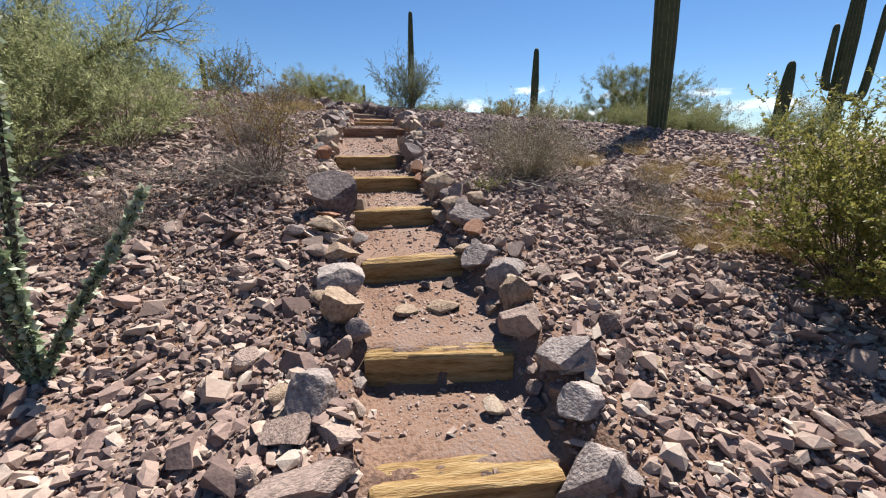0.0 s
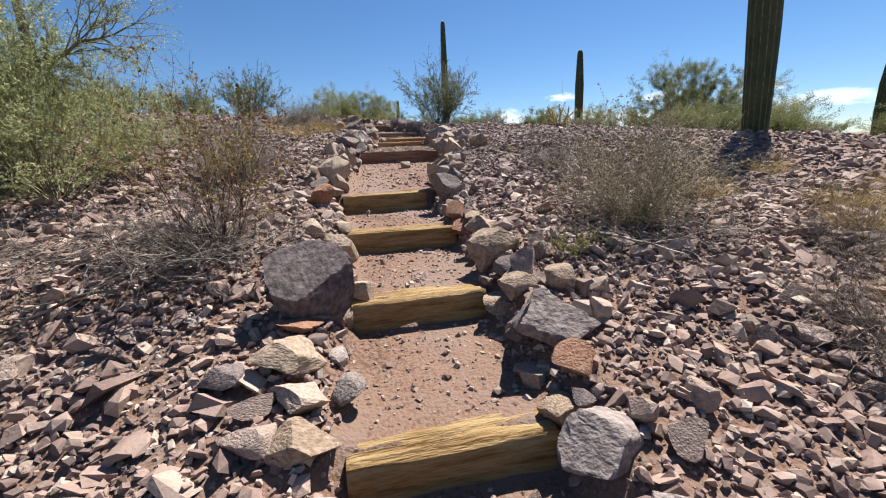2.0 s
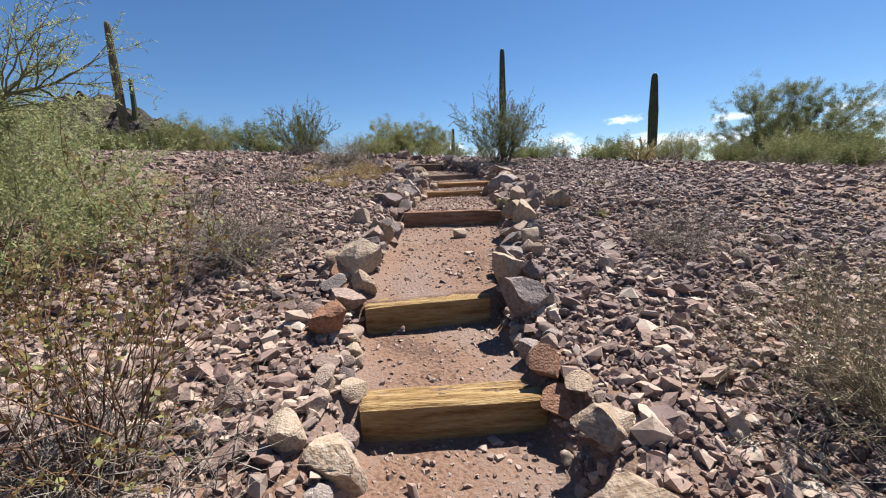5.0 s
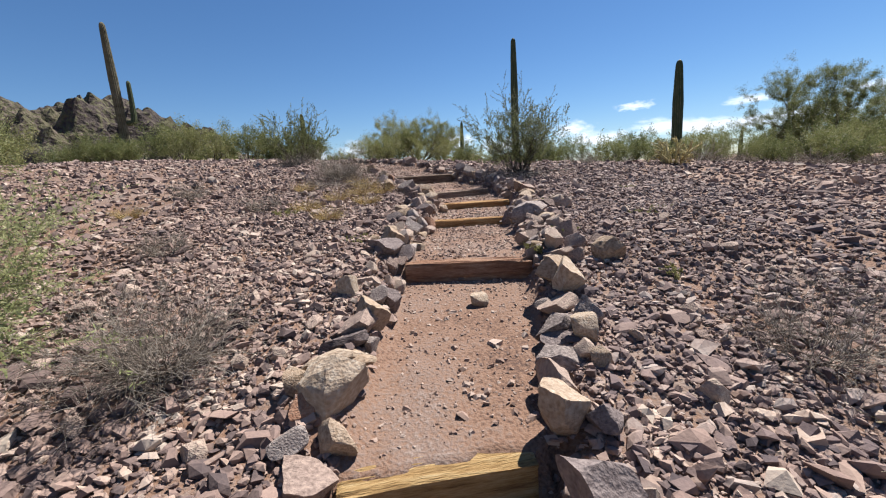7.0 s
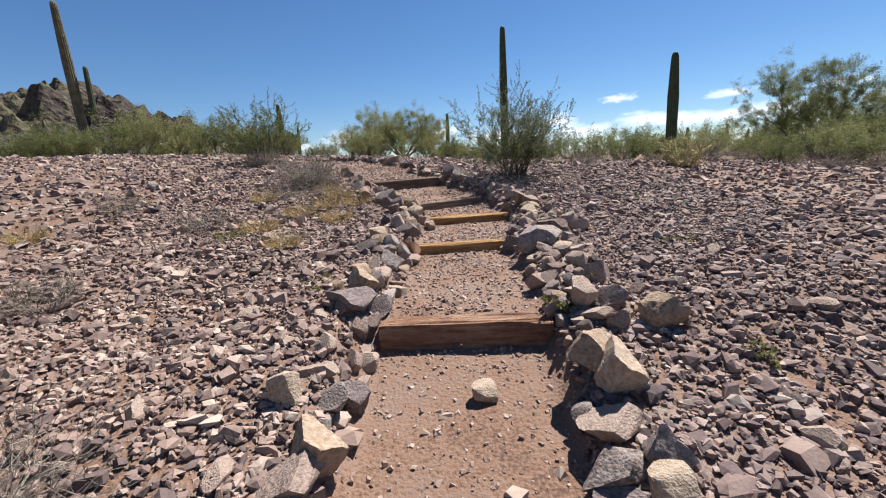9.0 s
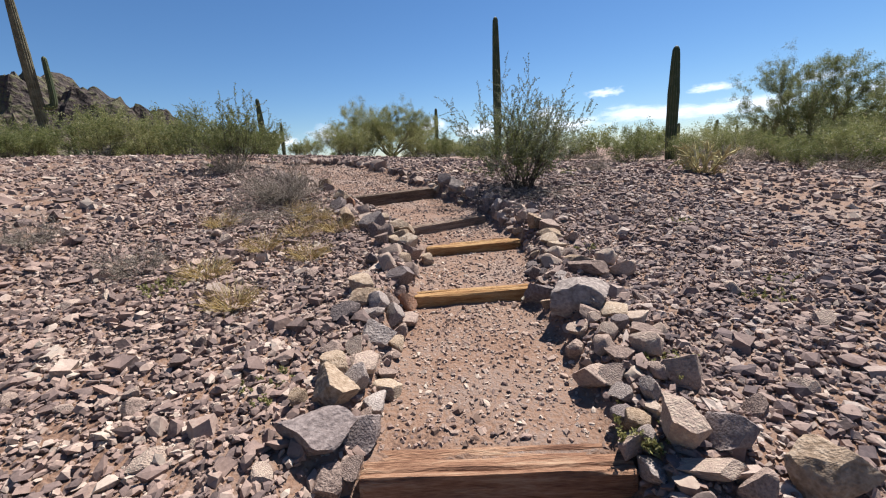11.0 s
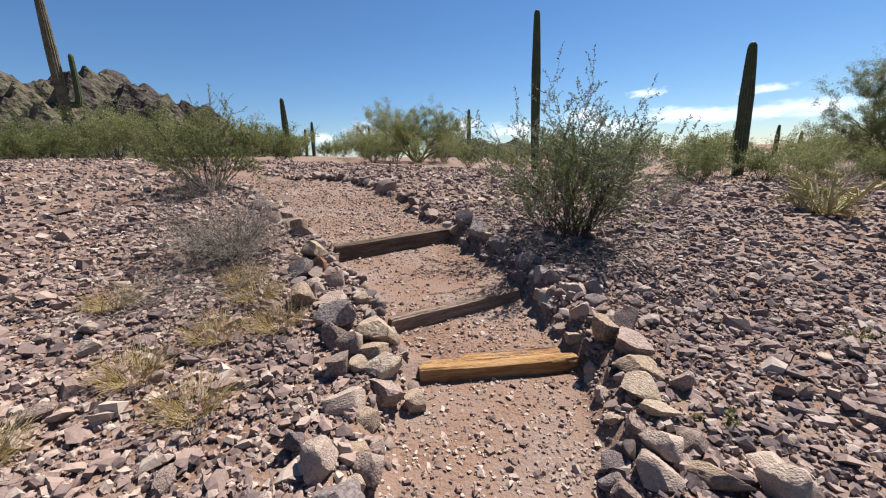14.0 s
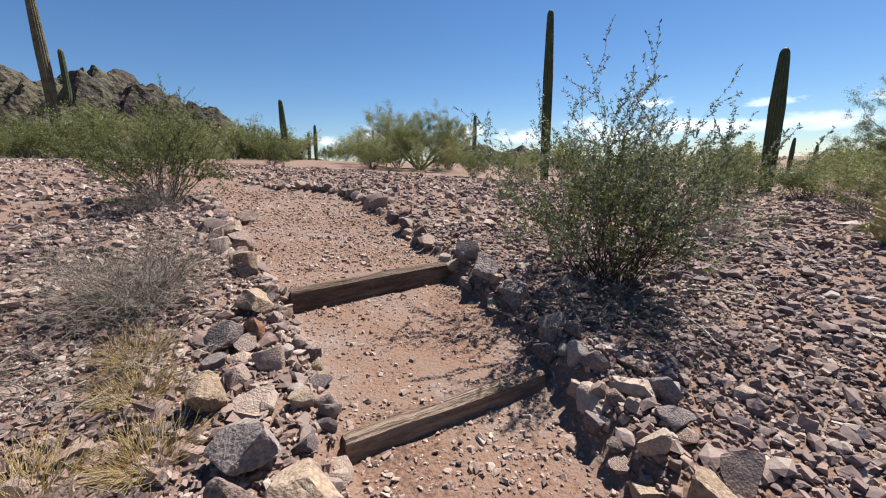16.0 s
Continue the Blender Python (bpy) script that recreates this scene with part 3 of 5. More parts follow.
ROCKS_LEFT_1 = [
    (-0.06, 1.83, 0.067, 0.057, 0.078, 1, "mixed"), (-0.08, 2.03, 0.148, 0.126, 0.133, 2, "tan"),
    (-0.17, 2.18, 0.055, 0.047, 0.064, 19, "tan"), (-0.11, 2.24, 0.037, 0.032, 0.037, 16, "mixed"),
    (-0.20, 2.35, 0.035, 0.030, 0.041, 18, "dark"), (-0.06, 2.35, 0.157, 0.133, 0.140, 12, "grey"),
]
ROCKS_RIGHT_1 = [
    (0.88, 1.75, 0.139, 0.118, 0.113, -26, "mixed"), (0.93, 1.96, 0.102, 0.087, 0.118, -39, "tan"),
    (1.17, 2.13, 0.068, 0.058, 0.061, -28, "mixed"), (0.95, 2.18, 0.117, 0.100, 0.136, -34, "grey"),
    (1.12, 2.39, 0.069, 0.059, 0.070, -35, "mixed"), (0.94, 2.50, 0.176, 0.150, 0.128, -27, "grey"),
]
ROCKS_LEFT_2 = [
    (-0.06, 2.61, 0.146, 0.085, 0.059, 10, "tan"), (-0.20, 2.65, 0.095, 0.081, 0.054, 15, "mixed"),
    (-0.21, 2.79, 0.098, 0.039, 0.040, 14, "mixed"), (-0.06, 2.80, 0.116, 0.098, 0.054, 9, "mixed"),
    (-0.35, 2.93, 0.102, 0.087, 0.067, 17, "dark"), (-0.13, 3.00, 0.157, 0.134, 0.071, 10, "tan"),
    (-0.14, 3.19, 0.110, 0.094, 0.044, 31, "red"), (-0.10, 3.30, 0.207, 0.176, 0.241, 28, "dark"),
]
ROCKS_RIGHT_2 = [
    (0.96, 2.77, 0.102, 0.086, 0.088, -24, "red"), (0.96, 3.02, 0.200, 0.170, 0.149, -21, "grey"),
    (1.10, 3.29, 0.093, 0.079, 0.083, -26, "tan"), (0.95, 3.39, 0.122, 0.104, 0.066, -18, "tan"),
    (0.86, 3.41, 0.103, 0.088, 0.068, -14, "tan"), (1.00, 3.45, 0.084, 0.071, 0.097, -20, "mixed"),
]
ROCKS_LEFT_3 = [
    (0.10, 3.55, 0.092, 0.078, 0.057, 16, "tan"), (-0.16, 3.73, 0.112, 0.096, 0.088, 23, "mixed"),
    (-0.05, 3.76, 0.069, 0.059, 0.080, 19, "tan"), (-0.17, 4.08, 0.071, 0.060, 0.082, 19, "tan"),
    (-0.03, 4.08, 0.121, 0.102, 0.140, 15, "tan"), (-0.14, 4.26, 0.074, 0.063, 0.048, 17, "mixed"),
]
ROCKS_RIGHT_3 = [
    (0.92, 3.51, 0.083, 0.070, 0.096, -16, "dark"), (1.16, 3.61, 0.065, 0.055, 0.061, -23, "mixed"),
    (1.19, 3.74, 0.061, 0.052, 0.058, -22, "mixed"), (0.91, 3.77, 0.166, 0.141, 0.137, -13, "tan"),
    (0.94, 4.13, 0.127, 0.108, 0.093, -11, "tan"), (0.98, 4.13, 0.085, 0.073, 0.040, -12, "tan"),
    (0.94, 4.34, 0.078, 0.066, 0.037, -10, "tan"), (0.86, 4.34, 0.102, 0.087, 0.085, -8, "red"),
]
ROCKS_LEFT_4 = [
    (-0.21, 4.77, 0.097, 0.083, 0.113, 26, "red"), (-0.11, 4.82, 0.060, 0.051, 0.070, 20, "tan"),
    (-0.31, 4.94, 0.102, 0.086, 0.045, 26, "mixed"), (-0.20, 5.10, 0.131, 0.112, 0.076, 20, "mixed"),
]
ROCKS_RIGHT_4 = [
    (0.83, 4.47, 0.086, 0.073, 0.100, -7, "red"), (0.98, 4.97, 0.046, 0.039, 0.053, -25, "mixed"),
    (0.85, 5.00, 0.141, 0.120, 0.164, -20, "dark"),
]
ROCKS_LEFT_5 = [
    (-0.29, 5.24, 0.082, 0.070, 0.066, 21, "grey"), (-0.13, 5.27, 0.097, 0.083, 0.094, 16, "tan"),
    (-0.29, 5.39, 0.095, 0.080, 0.070, 19, "red"), (-0.16, 5.49, 0.160, 0.136, 0.141, 15, "tan"),
    (-0.35, 5.53, 0.061, 0.052, 0.071, 20, "tan"), (-0.21, 5.68, 0.168, 0.067, 0.068, 27, "tan"),
    (-0.15, 5.71, 0.134, 0.113, 0.056, 24, "tan"), (-0.20, 5.81, 0.142, 0.086, 0.057, 24, "dark"),
    (-0.07, 5.87, 0.057, 0.048, 0.066, 18, "grey"), (-0.15, 5.96, 0.136, 0.115, 0.092, 20, "mixed"),
    (-0.11, 6.07, 0.136, 0.116, 0.127, 17, "tan"),
]
ROCKS_RIGHT_5 = [
    (0.97, 5.25, 0.089, 0.075, 0.090, -21, "dark"), (0.80, 5.33, 0.134, 0.114, 0.152, -15, "tan"),
    (0.85, 5.52, 0.109, 0.092, 0.126, -15, "mixed"), (1.09, 5.61, 0.049, 0.042, 0.057, -35, "tan"),
    (1.04, 5.68, 0.078, 0.066, 0.071, -31, "mixed"), (0.93, 5.71, 0.136, 0.115, 0.098, -26, "grey"),
    (1.07, 5.84, 0.090, 0.076, 0.097, -29, "tan"), (0.96, 5.87, 0.122, 0.104, 0.062, -24, "dark"),
    (1.15, 5.97, 0.091, 0.077, 0.106, -29, "grey"), (0.99, 6.00, 0.122, 0.103, 0.085, -24, "grey"),
    (1.04, 6.16, 0.138, 0.118, 0.084, -23, "mixed"),
]
ROCKS_LEFT_6 = [
    (-0.02, 6.28, 0.040, 0.034, 0.046, 12, "mixed"), (-0.29, 6.34, 0.080, 0.068, 0.082, 20, "tan"),
    (-0.11, 6.37, 0.075, 0.064, 0.087, 14, "grey"), (-0.04, 6.48, 0.094, 0.080, 0.109, 12, "dark"),
    (-0.18, 6.50, 0.122, 0.052, 0.049, 15, "mixed"), (-0.18, 6.69, 0.086, 0.073, 0.080, 14, "mixed"),
    (-0.07, 6.75, 0.086, 0.073, 0.100, 11, "mixed"), (-0.09, 7.00, 0.081, 0.068, 0.086, 10, "mixed"),
]
ROCKS_RIGHT_6 = [
    (1.13, 6.33, 0.131, 0.112, 0.144, -23, "tan"), (1.13, 6.48, 0.155, 0.131, 0.131, -22, "tan"),
    (0.57, 6.52, 0.081, 0.069, 0.061, -6, "tan"), (1.34, 6.73, 0.064, 0.055, 0.074, -24, "mixed"),
    (1.58, 6.74, 0.127, 0.108, 0.115, -29, "tan"), (1.24, 6.81, 0.125, 0.050, 0.050, -21, "mixed"),
    (1.39, 6.91, 0.086, 0.073, 0.082, -23, "dark"), (1.21, 6.94, 0.095, 0.081, 0.111, -19, "mixed"),
    (1.13, 6.98, 0.046, 0.039, 0.053, -40, "grey"),
]
ROCKS_LEFT_7 = [
    (-0.12, 7.12, 0.156, 0.133, 0.096, 10, "dark"), (0.03, 7.27, 0.049, 0.041, 0.057, 12, "mixed"),
    (-0.24, 7.29, 0.043, 0.036, 0.050, 23, "tan"), (-0.11, 7.30, 0.125, 0.106, 0.107, 18, "tan"),
    (-0.03, 7.42, 0.078, 0.066, 0.090, 13, "grey"), (-0.14, 7.46, 0.079, 0.067, 0.078, 17, "tan"),
    (0.10, 7.49, 0.085, 0.072, 0.041, 8, "tan"), (-0.02, 7.55, 0.101, 0.086, 0.063, 12, "mixed"),
    (-0.04, 7.62, 0.056, 0.048, 0.056, 12, "mixed"), (-0.15, 7.64, 0.081, 0.069, 0.039, 16, "mixed"),
    (0.09, 7.71, 0.049, 0.042, 0.035, 7, "mixed"), (0.12, 7.79, 0.069, 0.059, 0.038, 6, "mixed"),
]
ROCKS_RIGHT_7 = [
    (1.08, 7.10, 0.048, 0.041, 0.056, -34, "dark"), (1.23, 7.14, 0.056, 0.048, 0.065, -39, "grey"),
    (1.42, 7.22, 0.087, 0.074, 0.084, -21, "mixed"), (1.33, 7.27, 0.061, 0.052, 0.049, -38, "mixed"),
    (1.16, 7.31, 0.071, 0.061, 0.053, -32, "mixed"), (1.23, 7.41, 0.075, 0.064, 0.035, -33, "mixed"),
    (1.37, 7.42, 0.082, 0.070, 0.079, -19, "mixed"), (1.20, 7.49, 0.061, 0.052, 0.052, -30, "mixed"),
    (1.43, 7.57, 0.108, 0.062, 0.044, -35, "mixed"), (1.54, 7.58, 0.065, 0.055, 0.057, -38, "mixed"),
    (1.25, 7.59, 0.058, 0.049, 0.055, -30, "mixed"), (1.34, 7.63, 0.046, 0.039, 0.054, -32, "dark"),
    (1.47, 7.69, 0.075, 0.063, 0.048, -34, "mixed"),
]
ROCKS_RIGHT_7_MORE = [
    (1.39, 7.79, 0.092, 0.078, 0.059, -31, "tan"),
]
ROCKS_LEFT_8 = [
    (0.04, 7.82, 0.117, 0.099, 0.097, 8, "grey"), (-0.14, 7.96, 0.094, 0.080, 0.066, 13, "dark"),
    (-0.01, 7.96, 0.115, 0.046, 0.046, 24, "grey"), (0.15, 7.99, 0.066, 0.056, 0.071, 4, "mixed"),
    (0.02, 8.06, 0.093, 0.079, 0.088, 21, "grey"), (0.11, 8.09, 0.086, 0.073, 0.097, 16, "grey"),
    (-0.05, 8.16, 0.119, 0.101, 0.065, 22, "tan"), (0.18, 8.19, 0.102, 0.087, 0.056, 12, "mixed"),
    (0.10, 8.25, 0.071, 0.060, 0.070, 15, "mixed"), (-0.12, 8.34, 0.100, 0.085, 0.087, 22, "tan"),
    (0.21, 8.35, 0.080, 0.068, 0.093, 10, "red"), (0.14, 8.40, 0.070, 0.059, 0.060, 12, "mixed"),
]
ROCKS_RIGHT_8 = [
    (1.29, 7.88, 0.085, 0.073, 0.068, -27, "grey"), (1.26, 7.97, 0.173, 0.147, 0.158, -25, "grey"),
    (1.14, 8.32, 0.126, 0.107, 0.105, -25, "dark"), (1.75, 8.36, 0.091, 0.078, 0.086, -31, "mixed"),
    (1.51, 8.40, 0.181, 0.101, 0.073, -35, "mixed"), (1.24, 8.47, 0.075, 0.064, 0.028, -26, "mixed"),
]
ROCKS_LEFT_9 = [
    (0.14, 8.55, 0.118, 0.100, 0.080, 11, "dark"), (0.07, 8.69, 0.080, 0.068, 0.081, 12, "mixed"),
    (0.21, 8.75, 0.093, 0.079, 0.084, 8, "mixed"), (-0.06, 8.78, 0.060, 0.051, 0.066, 15, "dark"),
    (0.19, 8.99, 0.055, 0.046, 0.063, 7, "tan"), (0.07, 9.02, 0.101, 0.086, 0.051, 10, "mixed"),
    (0.23, 9.21, 0.117, 0.100, 0.090, 18, "mixed"), (0.36, 9.24, 0.067, 0.057, 0.078, 12, "tan"),
    (-0.02, 9.27, 0.072, 0.061, 0.080, 26, "mixed"), (0.07, 9.29, 0.062, 0.053, 0.052, 22, "tan"),
    (0.20, 9.34, 0.111, 0.095, 0.087, 17, "tan"),
]
ROCKS_RIGHT_9 = [
    (1.73, 8.59, 0.089, 0.076, 0.096, -28, "mixed"), (1.53, 8.65, 0.120, 0.048, 0.049, -31, "tan"),
    (1.34, 8.66, 0.090, 0.077, 0.057, -21, "mixed"), (1.48, 8.69, 0.074, 0.030, 0.030, -30, "tan"),
    (1.80, 8.73, 0.086, 0.074, 0.039, -36, "mixed"), (1.40, 8.78, 0.087, 0.074, 0.069, -26, "mixed"),
    (1.55, 8.81, 0.074, 0.063, 0.046, -30, "mixed"), (1.47, 8.99, 0.113, 0.045, 0.046, -26, "tan"),
    (1.48, 9.11, 0.096, 0.081, 0.058, -35, "tan"), (1.69, 9.16, 0.061, 0.052, 0.064, -28, "mixed"),
    (1.54, 9.27, 0.137, 0.117, 0.062, -33, "tan"),
]
ROCKS_LEFT_10 = [
    (0.13, 9.40, 0.101, 0.086, 0.062, 19, "tan"), (0.01, 9.43, 0.082, 0.070, 0.095, 22, "mixed"),
    (-0.09, 9.52, 0.083, 0.070, 0.096, 24, "mixed"), (0.13, 9.56, 0.132, 0.112, 0.135, 17, "tan"),
    (-0.16, 9.71, 0.140, 0.119, 0.127, 12, "grey"), (-0.43, 9.97, 0.087, 0.074, 0.101, 27, "tan"),
    (-0.22, 9.98, 0.103, 0.087, 0.061, 22, "mixed"), (-0.38, 10.13, 0.068, 0.058, 0.059, 24, "mixed"),
]
ROCKS_RIGHT_10 = [
    (1.55, 9.44, 0.132, 0.112, 0.084, -30, "mixed"), (1.46, 9.59, 0.099, 0.084, 0.114, -26, "tan"),
    (1.65, 9.68, 0.083, 0.070, 0.096, -29, "mixed"), (1.40, 9.81, 0.066, 0.056, 0.077, -21, "mixed"),
    (1.57, 9.87, 0.068, 0.058, 0.037, -25, "mixed"), (1.55, 9.95, 0.078, 0.066, 0.046, -23, "dark"),
    (1.59, 10.10, 0.083, 0.070, 0.074, -23, "dark"), (1.46, 10.11, 0.116, 0.098, 0.050, -20, "mixed"),
]
ROCKS_LEFT_11 = [
    (-0.56, 10.23, 0.062, 0.052, 0.041, 27, "dark"), (-0.29, 10.26, 0.088, 0.075, 0.069, 21, "mixed"),
    (-0.46, 10.33, 0.073, 0.062, 0.028, 24, "mixed"), (-0.59, 10.40, 0.102, 0.087, 0.097, 26, "dark"),
    (-0.47, 10.40, 0.075, 0.064, 0.055, 24, "mixed"), (-0.46, 10.47, 0.077, 0.065, 0.089, 23, "red"),
    (-0.60, 10.76, 0.126, 0.107, 0.096, 23, "tan"),
]
ROCKS_RIGHT_11 = [
    (1.35, 10.31, 0.081, 0.069, 0.065, -16, "dark"), (1.55, 10.33, 0.091, 0.077, 0.033, -20, "mixed"),
    (1.27, 10.42, 0.085, 0.072, 0.089, -13, "grey"), (1.15, 10.55, 0.079, 0.068, 0.069, -10, "dark"),
    (1.33, 10.61, 0.070, 0.060, 0.061, -14, "dark"), (1.18, 10.63, 0.061, 0.052, 0.071, -11, "mixed"),
    (1.22, 10.73, 0.083, 0.071, 0.075, -11, "grey"), (1.08, 11.12, 0.106, 0.090, 0.115, -7, "dark"),
]
ROCKS_LEFT_12 = [
    (-0.92, 11.26, 0.098, 0.083, 0.095, 25, "tan"), (-1.27, 11.55, 0.079, 0.067, 0.092, 27, "mixed"),
    (-1.41, 12.07, 0.135, 0.114, 0.118, 26, "tan"), (-1.75, 12.93, 0.126, 0.107, 0.090, 25, "mixed"),
]
ROCKS_RIGHT_12 = [
    (0.89, 11.52, 0.131, 0.111, 0.145, -3, "grey"), (0.74, 11.84, 0.114, 0.097, 0.128, -1, "dark"),
]
PATH_STONES = [
    (0.62, 1.46, 0.06, 0.05, 0.04, 0, "tan"), (0.30, 2.14, 0.09, 0.07, 0.03, 20, "tan"), (0.55, 2.16, 0.11, 0.08, 0.035, -10, "tan"),
    (0.5, 2.45, 0.05, 0.04, 0.035, 0, "dark"), (0.66, 2.46, 0.06, 0.04, 0.04, 30, "mixed"),
]
for flight in (ROCKS_LEFT_0, ROCKS_RIGHT_0, ROCKS_LEFT_1, ROCKS_RIGHT_1, ROCKS_LEFT_2, ROCKS_RIGHT_2, ROCKS_LEFT_3, ROCKS_RIGHT_3, ROCKS_LEFT_4, ROCKS_RIGHT_4, ROCKS_LEFT_5, ROCKS_RIGHT_5, ROCKS_LEFT_6, ROCKS_RIGHT_6, ROCKS_LEFT_7, ROCKS_RIGHT_7, ROCKS_RIGHT_7_MORE, ROCKS_LEFT_8, ROCKS_RIGHT_8, ROCKS_LEFT_9, ROCKS_RIGHT_9, ROCKS_LEFT_10, ROCKS_RIGHT_10, ROCKS_LEFT_11, ROCKS_RIGHT_11, ROCKS_LEFT_12, ROCKS_RIGHT_12, PATH_STONES):
    for spec in flight:
        rock(*spec, pitch=rng.uniform(-9, 9), roll=rng.uniform(-9, 9))


small_rocks = []


def small_rock(x, y, sx, sy, sz, turn, pitch, roll):
    """A lesser rock of the border, joined with its like."""
    me = ROCK_SHAPES["mixed"][rng.integers(len(ROCK_SHAPES["mixed"]))]
    co = np.empty(len(me.vertices) * 3, np.float32)
    me.vertices.foreach_get("co", co)
    z = 0.6 * gz(x, y) + 0.4 * min(gz(x - sx * 0.6, y), gz(x + sx * 0.6, y)) + sz * 0.5
    m = np.array(pose(x, y, z, pitch, roll, turn) @ Matrix.Diagonal((sx, sy, sz, 1)))
    small_rocks.append(co.reshape(-1, 3) @ m[:3, :3].T + m[:3, 3])
    placed.append((x, y, max(sx, sy)))


def border(edge, y0, y1, side, rows, size, kinds, where="the timber steps"):
    """A loose row of rocks along one edge of the path."""
    for row in range(rows):
        y = y0 + rng.uniform(0, 0.1)
        while y < y1:
            s = float(np.clip(rng.normal(size, size * 0.28), size * 0.55, size * 1.6)) * (1 - 0.14 * row)
            ex = float(np.interp(y, EDGE_Y, edge))
            slope = (float(np.interp(y + 0.2, EDGE_Y, edge)) - float(np.interp(y - 0.2, EDGE_Y, edge))) / 0.4
            k = 1 / math.hypot(1, slope)
            off = side * (size * 0.8 + row * size * 1.55 + rng.uniform(-0.03, 0.04))
            x, yy = ex + off * k, y - off * slope * k
            if all((x - px) ** 2 + (yy - py) ** 2 > ((pr + s) * 0.62) ** 2 for px, py, pr in placed):
                form = (s * rng.uniform(0.8, 1.25), s * rng.uniform(0.8, 1.2), s * rng.uniform(0.65, 1.05), rng.uniform(0, 360))
                kind, pitch, roll = kinds[rng.integers(len(kinds))], rng.uniform(-18, 18), rng.uniform(-18, 18)
                if row > 1 or y > 12.3 or s < size * 0.85:
                    small_rock(x, yy, *form, pitch, roll)
                else:
                    rock(x, yy, *form, kind, pitch=pitch, roll=roll, where=where)
            y += s * 1.35 * k


MIX = ["mixed", "mixed", "mixed", "grey", "tan", "dark"]
border(EDGE_L, 0.9, 11.2, -1, 2, 0.052, MIX)
border(EDGE_R, 0.9, 12.2, 1, 2, 0.052, MIX)
border(EDGE_L, 11.2, 14.0, -1, 2, 0.085, ["mixed", "tan", "mixed"], "the upper trail")
border(EDGE_R, 12.2, 15.6, 1, 1, 0.085, ["mixed", "mixed", "dark"], "the upper trail")
border(EDGE_L, 14.0, 15.4, -1, 1, 0.07, ["mixed"], "the upper trail")


n3 = len(ICO3_V)
joined = link_mesh("small_border_rocks", mesh_of("small_border_rocks", np.concatenate(small_rocks), np.concatenate([ICO3_F + k * n3 for k in range(len(small_rocks))]), True), M_ROCK_SMALL)
joined.data.set_sharp_from_angle(angle=radians(24))
tagged(joined, "lesser pinkish brown rocks heaped along the path edges", "rocks", kind="stuff")


# ---------------------------------------------------------------- timbers
def timber(spec, seed):
    lx, ly, rx, ry, top, face, deep, kind = spec
    g = np.random.default_rng(seed)
    length = math.hypot(rx - lx, ry - ly)
    high = face + 0.06
    ring = []
    b = 0.012
    nd, nh = 15, 9
    for k in range(nd):
        ring.append((b + (deep - 2 * b) * k / (nd - 1), 0.0, "top"))
    for k in range(nh):
        ring.append((deep, -b - (high - 2 * b) * k / (nh - 1), "back"))
    for k in range(3):
        ring.append((deep - b - (deep - 2 * b) * k / 2, -high, "low"))
    for k in range(nh):
        ring.append((0.0, -high + b + (high - 2 * b) * k / (nh - 1), "front"))
    nr, ns = len(ring), 44
    verts = []
    off = g.uniform(0, 40)
    cracks = g.uniform(-0.5, 1.0, nr)
    for s in range(ns + 1):
        u = s / ns
        end = 0.006 if s in (0, ns) else 0.0
        for k, (d, h, side) in enumerate(ring):
            w = noise.noise(Vector((u * length * 3 + off, k * 0.35, 0))) * 0.008
            c = max(0.0, cracks[k] * (0.45 + noise.noise(Vector((u * length * 2.4 + off, k * 3.7, 5))))) * 0.017
            if side == "top":
                h += w - c - abs(noise.noise(Vector((u * 9 + off, k, 9)))) * 0.003
            elif side == "front":
                d += w + c * 0.8
            d = deep / 2 + (d - deep / 2) * (1 - end / deep * 2)
            h = -high / 2 + (h + high / 2) * (1 - end / high * 2)
            bow = 0.008 * math.sin(u * math.pi + off)
            verts.append((u * length, d + bow, h))
    faces = [(s * nr + k, s * nr + (k + 1) % nr, (s + 1) * nr + (k + 1) % nr, (s + 1) * nr + k) for s in range(ns) for k in range(nr)]
    me = bpy.data.meshes.new("timber_step")
    me.from_pydata(verts, [], faces + [tuple(range(nr)), tuple(ns * nr + k for k in range(nr))[::-1]])
    bm = bmesh.new()
    bm.from_mesh(me)
    bmesh.ops.recalc_face_normals(bm, faces=bm.faces)
    bm.to_mesh(me)
    bm.free()
    for p in me.polygons:
        p.use_smooth = True
    me.set_sharp_from_angle(angle=radians(40))
    mat, label = {"yellow": (M_WOOD_YELLOW, "weathered yellow timber step with split grain set in dirt"),
                  "red": (M_WOOD_RED, "red brown timber step set in gravel"),
                  "orange": (M_WOOD_ORANGE, "orange tan timber step set in gravel"),
                  "grey": (M_WOOD_GREY, "sun bleached thin brown timber step set in gravel"),
                  "dark": (M_WOOD_DARK, "old grey brown timber step set in gravel")}[kind]
    me.materials.append(mat)
    ob = new("timber_step", me)
    ob.matrix_world = pose(lx, ly, top, 0, 0, math.degrees(math.atan2(ry - ly, rx - lx)))
    return tagged(ob, label, "step", "timber steps of the stair")


for i, spec in enumerate(TIMBERS):
    timber(spec, 100 + i)


